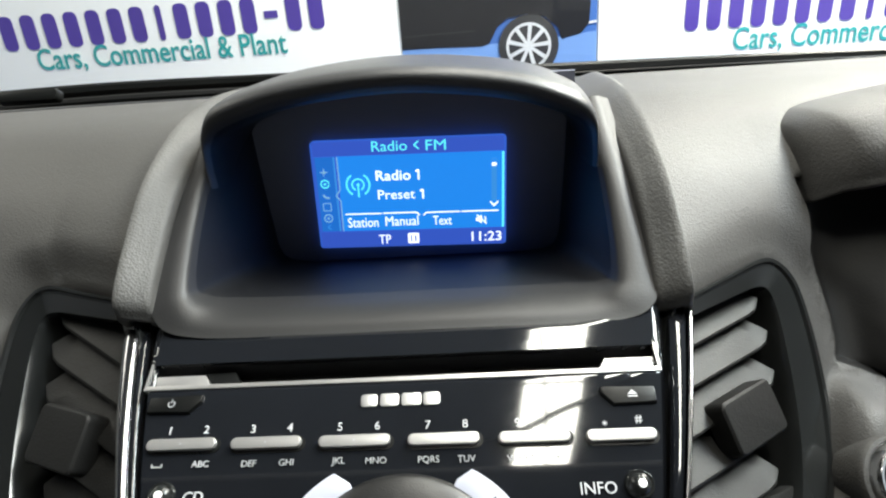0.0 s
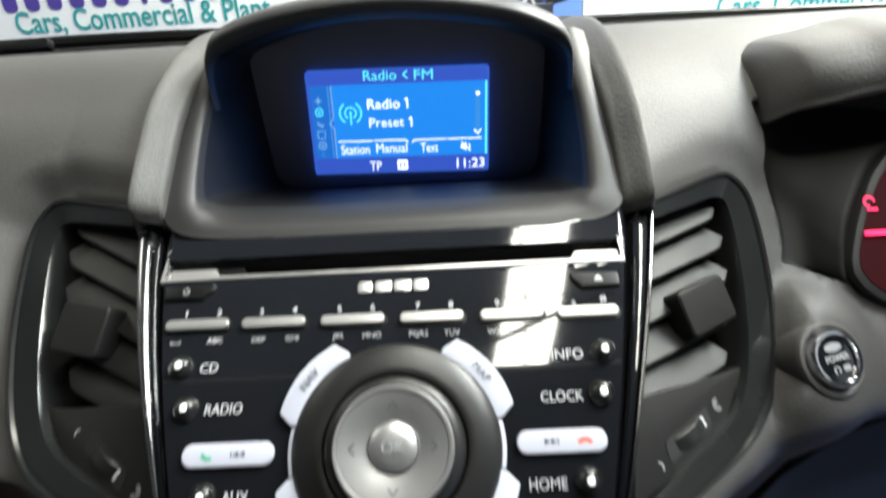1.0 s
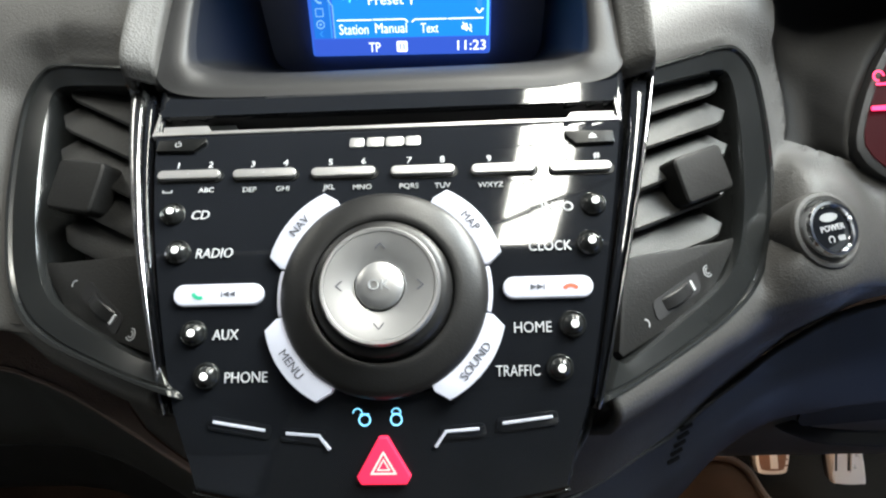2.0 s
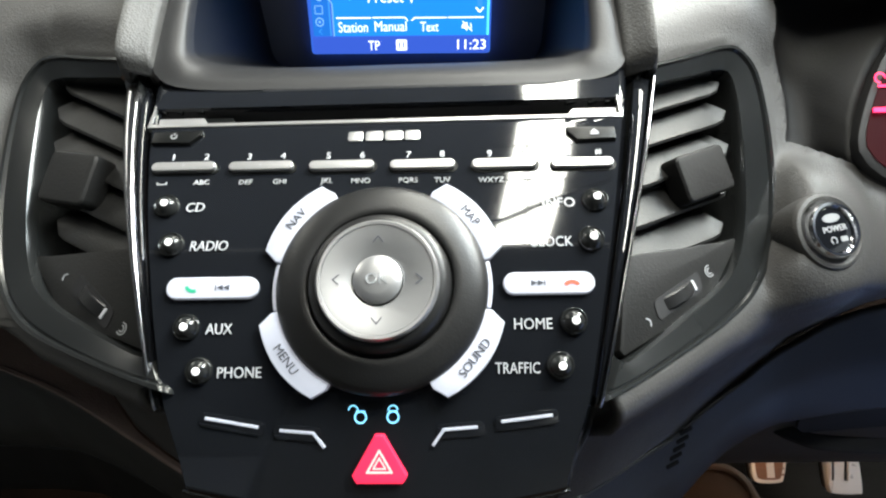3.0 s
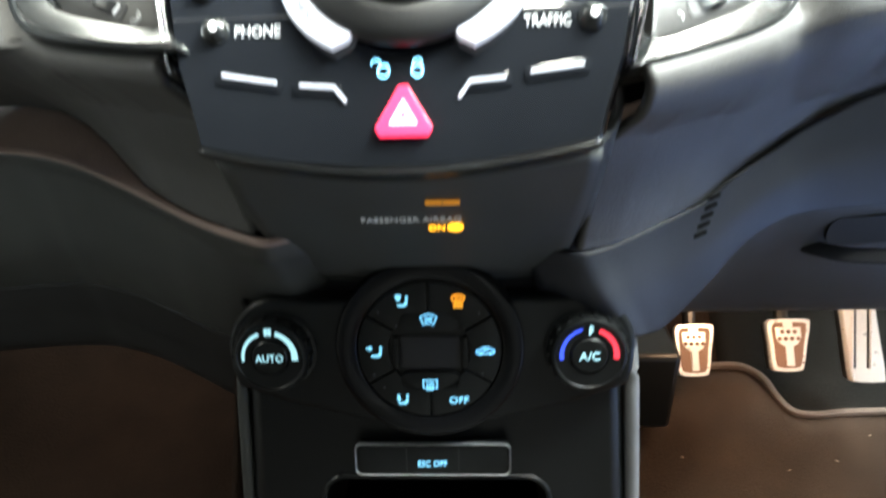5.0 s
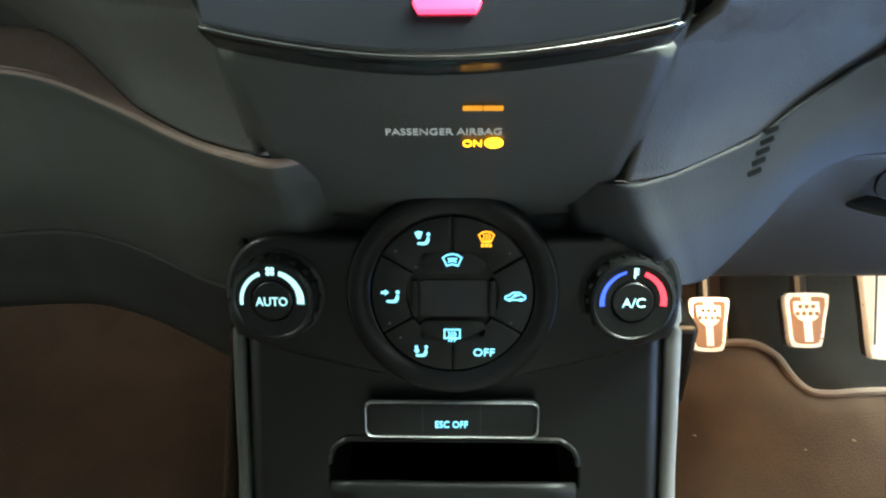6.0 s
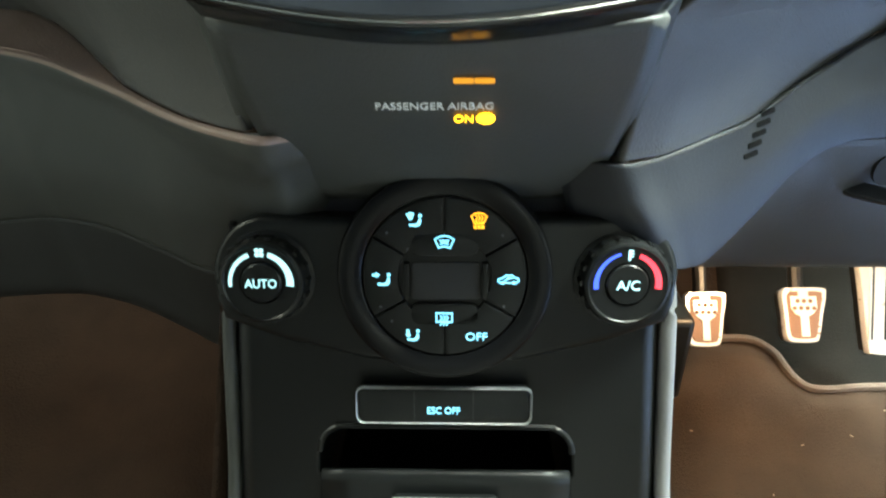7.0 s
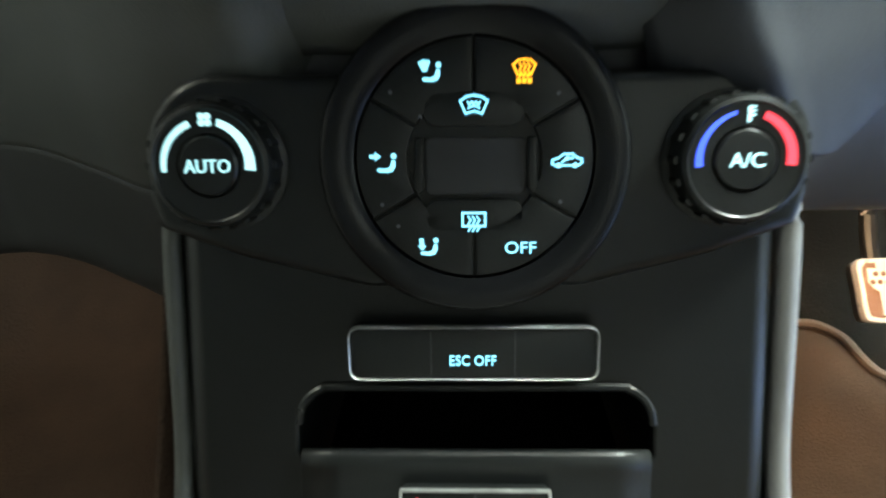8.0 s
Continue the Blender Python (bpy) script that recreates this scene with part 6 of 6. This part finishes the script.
def climate_knob(x, v, label):
    kn = part("knob", lathe([(0.0208, 0.0020), (0.0206, 0.0050), (0.0188, 0.0056), (0.0186, 0.0120), (0.0176, 0.0142), (0.0164, 0.0147), (0.0158, 0.0141), (0.0094, 0.0139), (0.0090, 0.0132)], climate_at(x, v), 64), BLACK, clim, label)
    part("knob_cap", lathe([(0.0088, 0.0125), (0.0087, 0.0142), (0.0081, 0.0149), (0.005, 0.0150), (0, 0.0150)], climate_at(x, v), 40), BLACK, kn, "round push cap")
    for i in range(18):
        a = i * 20
        part("grip_rib", slab(rounded(0.0014, 0.0022, 0.0005, 0.0187, 0, 2), 0.006, 0.0125, climate_at(x, v, 0, a)), BLACK, kn)
    return kn


kl = climate_knob(*KL, "black fan speed knob")
kr = climate_knob(*KR, "black temperature knob")
part("lettering", letters("AUTO", 0.0040, climate_at(*KL, 0.0152), width=0.0135, bold=0.0), ICE_SOFT, kl, smooth=0)
part("lettering", letters("A/C", 0.0042, climate_at(*KR, 0.0152), width=0.0096, bold=0.0), ICE_SOFT, kr, smooth=0)


def taper_arc(a0, a1, r, w0, w1):
    """A band of outer radius r whose width runs from w0 to w1."""
    out = []
    for i in range(15):
        a = radians(a0 + (a1 - a0) * i / 14)
        out.append((r * math.cos(a), r * math.sin(a)))
    for i in range(15):
        a, w = radians(a1 + (a0 - a1) * i / 14), w1 + (w0 - w1) * i / 14
        out.append(((r - w) * math.cos(a), (r - w) * math.sin(a)))
    return out


part("arc_light", slab(taper_arc(187, 111, 0.0138, 0.0013, 0.0018), 0, 0.0003, climate_at(*KL, 0.0142)), ICE_SOFT, kl, "pale blue lit arc", smooth=0)
part("arc_light", slab(taper_arc(74, -6, 0.0138, 0.0020, 0.0031), 0, 0.0003, climate_at(*KL, 0.0142)), ICE_SOFT, kl, "pale blue lit arc", smooth=0)
part("arc_light", slab(taper_arc(188, 105, 0.0140, 0.0021, 0.0010), 0, 0.0003, climate_at(*KR, 0.0142)), BLUE_ARC, kr, "blue lit arc", smooth=0)
part("arc_light", slab(taper_arc(71, -7, 0.0140, 0.0019, 0.0027), 0, 0.0003, climate_at(*KR, 0.0142)), RED_ARC, kr, "red lit arc", smooth=0)
part("fan_mark", merge(*[slab([(0.0013 * math.cos(radians(90 * q + 45)) + 0.0010 * math.cos(radians(a)), 0.0132 + 0.0013 * math.sin(radians(90 * q + 45)) + 0.0010 * math.sin(radians(a))) for a in range(0, 360, 45)], 0, 0.0002, climate_at(*KL, 0.0143)) for q in range(4)]), ICE_SOFT, kl, "lit fan mark", smooth=0)
part("heat_mark", merge(slab(rounded(0.0009, 0.0046, 0.0004, 0, 0.0127, 2), 0, 0.0002, climate_at(*KR, 0.0143)), *[slab(rounded(0.0014, 0.0006, 0.0001, 0.0009, 0.0123 + 0.0011 * q, 1), 0, 0.0002, climate_at(*KR, 0.0143)) for q in range(3)]), ICE_SOFT, kr, "lit thermometer mark", smooth=0)

esc = thing("switch_strip", "black switch strip in a worn silver frame", "switch", (0.001, 0.0, 0.31))
em = climate_at(0.0030, -0.0622, 0.002)
part("panel", slab(rounded(0.0785, 0.0166, 0.003), -0.004, 0.0022, em, bevel=0.0005), BLACK, esc)
rows = []
for (w, h, r, z) in ((0.0808, 0.0184, 0.0036, 0.0005), (0.0806, 0.0182, 0.0036, 0.0024), (0.0800, 0.0175, 0.0034, 0.0029), (0.0793, 0.0169, 0.0031, 0.0026), (0.0791, 0.0167, 0.0031, 0.0010)):
    ring = [em @ Vector((x, y, z)) for x, y in rounded(w, h, r, n=6)]
    rows.append(ring + ring[:1])
part("bezel", sheet(rows), FRAME_GREY, esc, "worn silver frame", smooth=50)
for x in (-0.0135, 0.0135):
    part("divider", slab(rounded(0.0005, 0.0155, 0.0001, x, 0, 1), 0.0022, 0.0024, em), VOID, esc, smooth=0)
part("lettering", letters("ESC OFF", 0.0035, em @ Matrix.Translation((0, -0.0022, 0.0024)), width=0.0150), ICE, esc, smooth=0)

part("side_cover", box(0.095, 0.2115, 0.212, 0.290, 0.134, 0.222), BLACK, console, "black cover beside the clutch", smooth=30, bevel=0.006)

# ---- footwells ----


def floor_z(y):
    pts = ((-0.9, 0.06), (0.0, 0.06), (0.15, 0.075), (0.24, 0.100), (0.30, 0.122), (0.36, 0.160), (0.44, 0.25), (0.53, 0.42), (0.58, 0.60))
    for (a, b), (c, d) in zip(pts, pts[1:]):
        if a <= y <= c:
            f = (y - a) / (c - a)
            return b + (d - b) * f
    return pts[0][1]


for s, nm in ((1, "driver"), (-1, "passenger")):
    rows = []
    for i in range(61):
        y = -0.85 + i * 0.0237
        rows.append([Vector((s * (0.12 + 0.53 * j / 40), y, floor_z(y) + 0.004 * noise.noise(Vector((j * 0.2 * s, i * 0.23, 0))))) for j in range(41)])
    tagged(part("footwell_carpet", sheet(rows), CARPET, smooth=80, solid=0.01), "worn brown-black footwell carpet", "carpet", kind="structure")
heel = [[Vector((0.292 + 0.35 * j / 24 + 0.02 * (y - 0.25) * (1 - j / 24), y, floor_z(y) + 0.0040)) for j in range(25)] for y in [0.252 + 0.0082 * i for i in range(22)]]
tagged(part("heel_plate", sheet(heel), HEEL, smooth=80, solid=0.003), "black rubber floor under the brake pedal", "floor cover", kind="structure")
fmat = thing("floor_mat", "brown-grey driver's floor mat with a bound edge", "floor mat", (0.33, 0.1, 0.08))
edge_pts = [(0.150, 0.302), (0.247, 0.3045), (0.2915, 0.3064), (0.3149, 0.3050), (0.332, 0.294), (0.340, 0.272), (0.349, 0.258), (0.369, 0.253), (0.43, 0.2566), (0.60, 0.258)]
edge = spline([(x, y, 0) for x, y in edge_pts], 60)
rows = []
for p in edge:
    rows.append([Vector((p.x, y, floor_z(y) + 0.007 + 0.0025 * noise.noise(Vector((p.x * 14, y * 14, 3))))) for y in [p.y + (-0.6 - p.y) * (j / 40) for j in range(41)]])
part("mat_top", sheet(rows), MAT, fmat, "worn pile", smooth=80, solid=0.006)
part("binding", tube([(p.x, p.y, floor_z(p.y) + 0.008) for p in edge[::4]], 0.0042, fine=90), PIPING, fmat, "sewn edge binding")


def pedal(name, label, pts, kind_of):
    """Pads from their top left, top right, bottom right and bottom left corners."""
    tl, tr, br, bl = [Vector(p) for p in pts]
    pd = thing(name, label, "pedal", bl, group="pedals")
    o = (tl + tr + br + bl) / 4
    e1 = ((tr - tl) + (br - bl)).normalized()
    n = e1.cross((tl + tr - bl - br)).normalized()
    e2 = n.cross(e1)
    m = basis(o, e1, e2, n)
    flat = [((p - o).dot(e1), (p - o).dot(e2)) for p in (tl, bl, br, tr)]
    (ax, ay), (bx, by), (cx, cy), (dx, dy) = flat
    pts2 = spline([(*q, 0) for q in ((ax + 0.004, ay), (ax, ay - 0.006), ((ax + bx) / 2 - 0.0005, (ay + by) / 2), (bx - 0.001, by + 0.006), (bx + 0.004, by), (cx - 0.004, cy), (cx + 0.001, cy + 0.006), ((cx + dx) / 2 + 0.0005, (cy + dy) / 2), (dx, dy - 0.006), (dx - 0.004, dy), (ax + 0.004, ay))], 60)[:-1]
    outline = [(p.x, p.y) for p in pts2]
    part("pad", slab(outline, -0.004, 0.0035, m, bevel=0.0015, seg=3), PEDAL_METAL, pd, "bright metal pad")
    part("backing", slab([(x * 0.96, y * 0.97) for x, y in outline], -0.012, -0.004, m), RUBBER, pd, "black rubber backing", smooth=0)
    h = ay - by
    if kind_of == "pad":
        inner = [(x * 0.80, y * 0.86) for x, y in outline]
        part("insert", slab(inner, 0.0034, 0.0040, m, bevel=0.0003), PEDAL_RUBBER, pd, "worn brown rubber insert", smooth=0)
        wtop = (dx - ax)
        part("crest", slab([(-wtop * 0.29, h * 0.34), (wtop * 0.29, h * 0.34), (wtop * 0.29, h * 0.12), (wtop * 0.20, h * 0.02), (wtop * 0.09, -h * 0.03), (wtop * 0.09, -h * 0.40), (-wtop * 0.09, -h * 0.40), (-wtop * 0.09, -h * 0.03), (-wtop * 0.20, h * 0.02), (-wtop * 0.29, h * 0.12)], 0.0039, 0.0050, m, bevel=0.0004), PEDAL_METAL, pd, "raised metal crest")
        part("crest_neck", slab(rounded(wtop * 0.22, h * 0.12, 0.001, 0, h * 0.40), 0.0039, 0.0048, m), PEDAL_METAL, pd, smooth=0)
        for r in range(2):
            for c in range(4 if r else 3):
                x = (c - (1.5 if r else 1.0)) * wtop * 0.145
                part("stud", lathe([(0.0021, 0.0), (0.0020, 0.0008), (0.0012, 0.0013), (0, 0.0014)], m @ Matrix.Translation((x, h * (0.25 - 0.13 * r), 0.0049)), 14), PEDAL_RUBBER, pd, "dark rubber stud")
        for q in (-0.10, -0.22, -0.34):
            for s in (-1, 1):
                part("insert_rib", slab(rounded(wtop * 0.20, 0.0014, 0.0004, s * wtop * 0.23, h * q, 2), 0.0040, 0.0047, m), PEDAL_RUBBER, pd, smooth=0)
    else:
        for s in (-1, 1):
            part("groove", slab(rounded(0.0022, h * 0.80, 0.0010, s * 0.0062, h * 0.02), 0.0034, 0.0038, m), RUBBER, pd, "dark rubber groove", smooth=0)
            part("rib", slab(rounded(0.0016, h * 0.80, 0.0007, s * 0.0088, h * 0.02), 0.0034, 0.0052, m, bevel=0.0005), PEDAL_METAL, pd, "raised metal rib")
    top = m @ Vector((0, h * 0.30, -0.008))
    part("arm", tube([top, top + Vector((0.0, 0.03, 0.05)), top + Vector((0.0, 0.07, 0.16)), top + Vector((0, 0.09, 0.26))], 0.0065, sides=10), RUBBER if kind_of == "pad" else BLACK, pd, "dark pedal arm")
    return pd


pedal("clutch_pedal", "metal-capped clutch pedal above brown carpet", [(0.2259, 0.286, 0.2040), (0.2644, 0.286, 0.2040), (0.2569, 0.255, 0.1635), (0.2281, 0.255, 0.1635)], "pad")
pedal("brake_pedal", "metal-capped brake pedal above brown carpet", [(0.3154, 0.286, 0.2092), (0.3567, 0.286, 0.2092), (0.3469, 0.255, 0.1690), (0.3181, 0.255, 0.1690)], "pad")
pedal("accelerator_pedal", "long bright metal accelerator pedal", [(0.3790, 0.302, 0.2580), (0.4102, 0.302, 0.2580), (0.4224, 0.250, 0.1590), (0.3919, 0.250, 0.1601)], "long")

# crumbs and lint trodden into the mat
random.seed(5)
bits = bmesh.new()
for k in range(16):
    x, y = random.uniform(0.16, 0.50), random.uniform(0.02, 0.27)
    m = Matrix.Translation((x, y, floor_z(y) + 0.0095)) @ Matrix.Rotation(random.uniform(0, 3), 4, "Z") @ Matrix.Diagonal((random.uniform(0.0006, 0.0020), random.uniform(0.0004, 0.0009), 0.0005, 1))
    bmesh.ops.create_icosphere(bits, subdivisions=1, radius=1, matrix=m)
tagged(part("crumbs", bits, CRUMB), "pale crumbs and lint on the floor mat", "crumbs", kind="stuff")
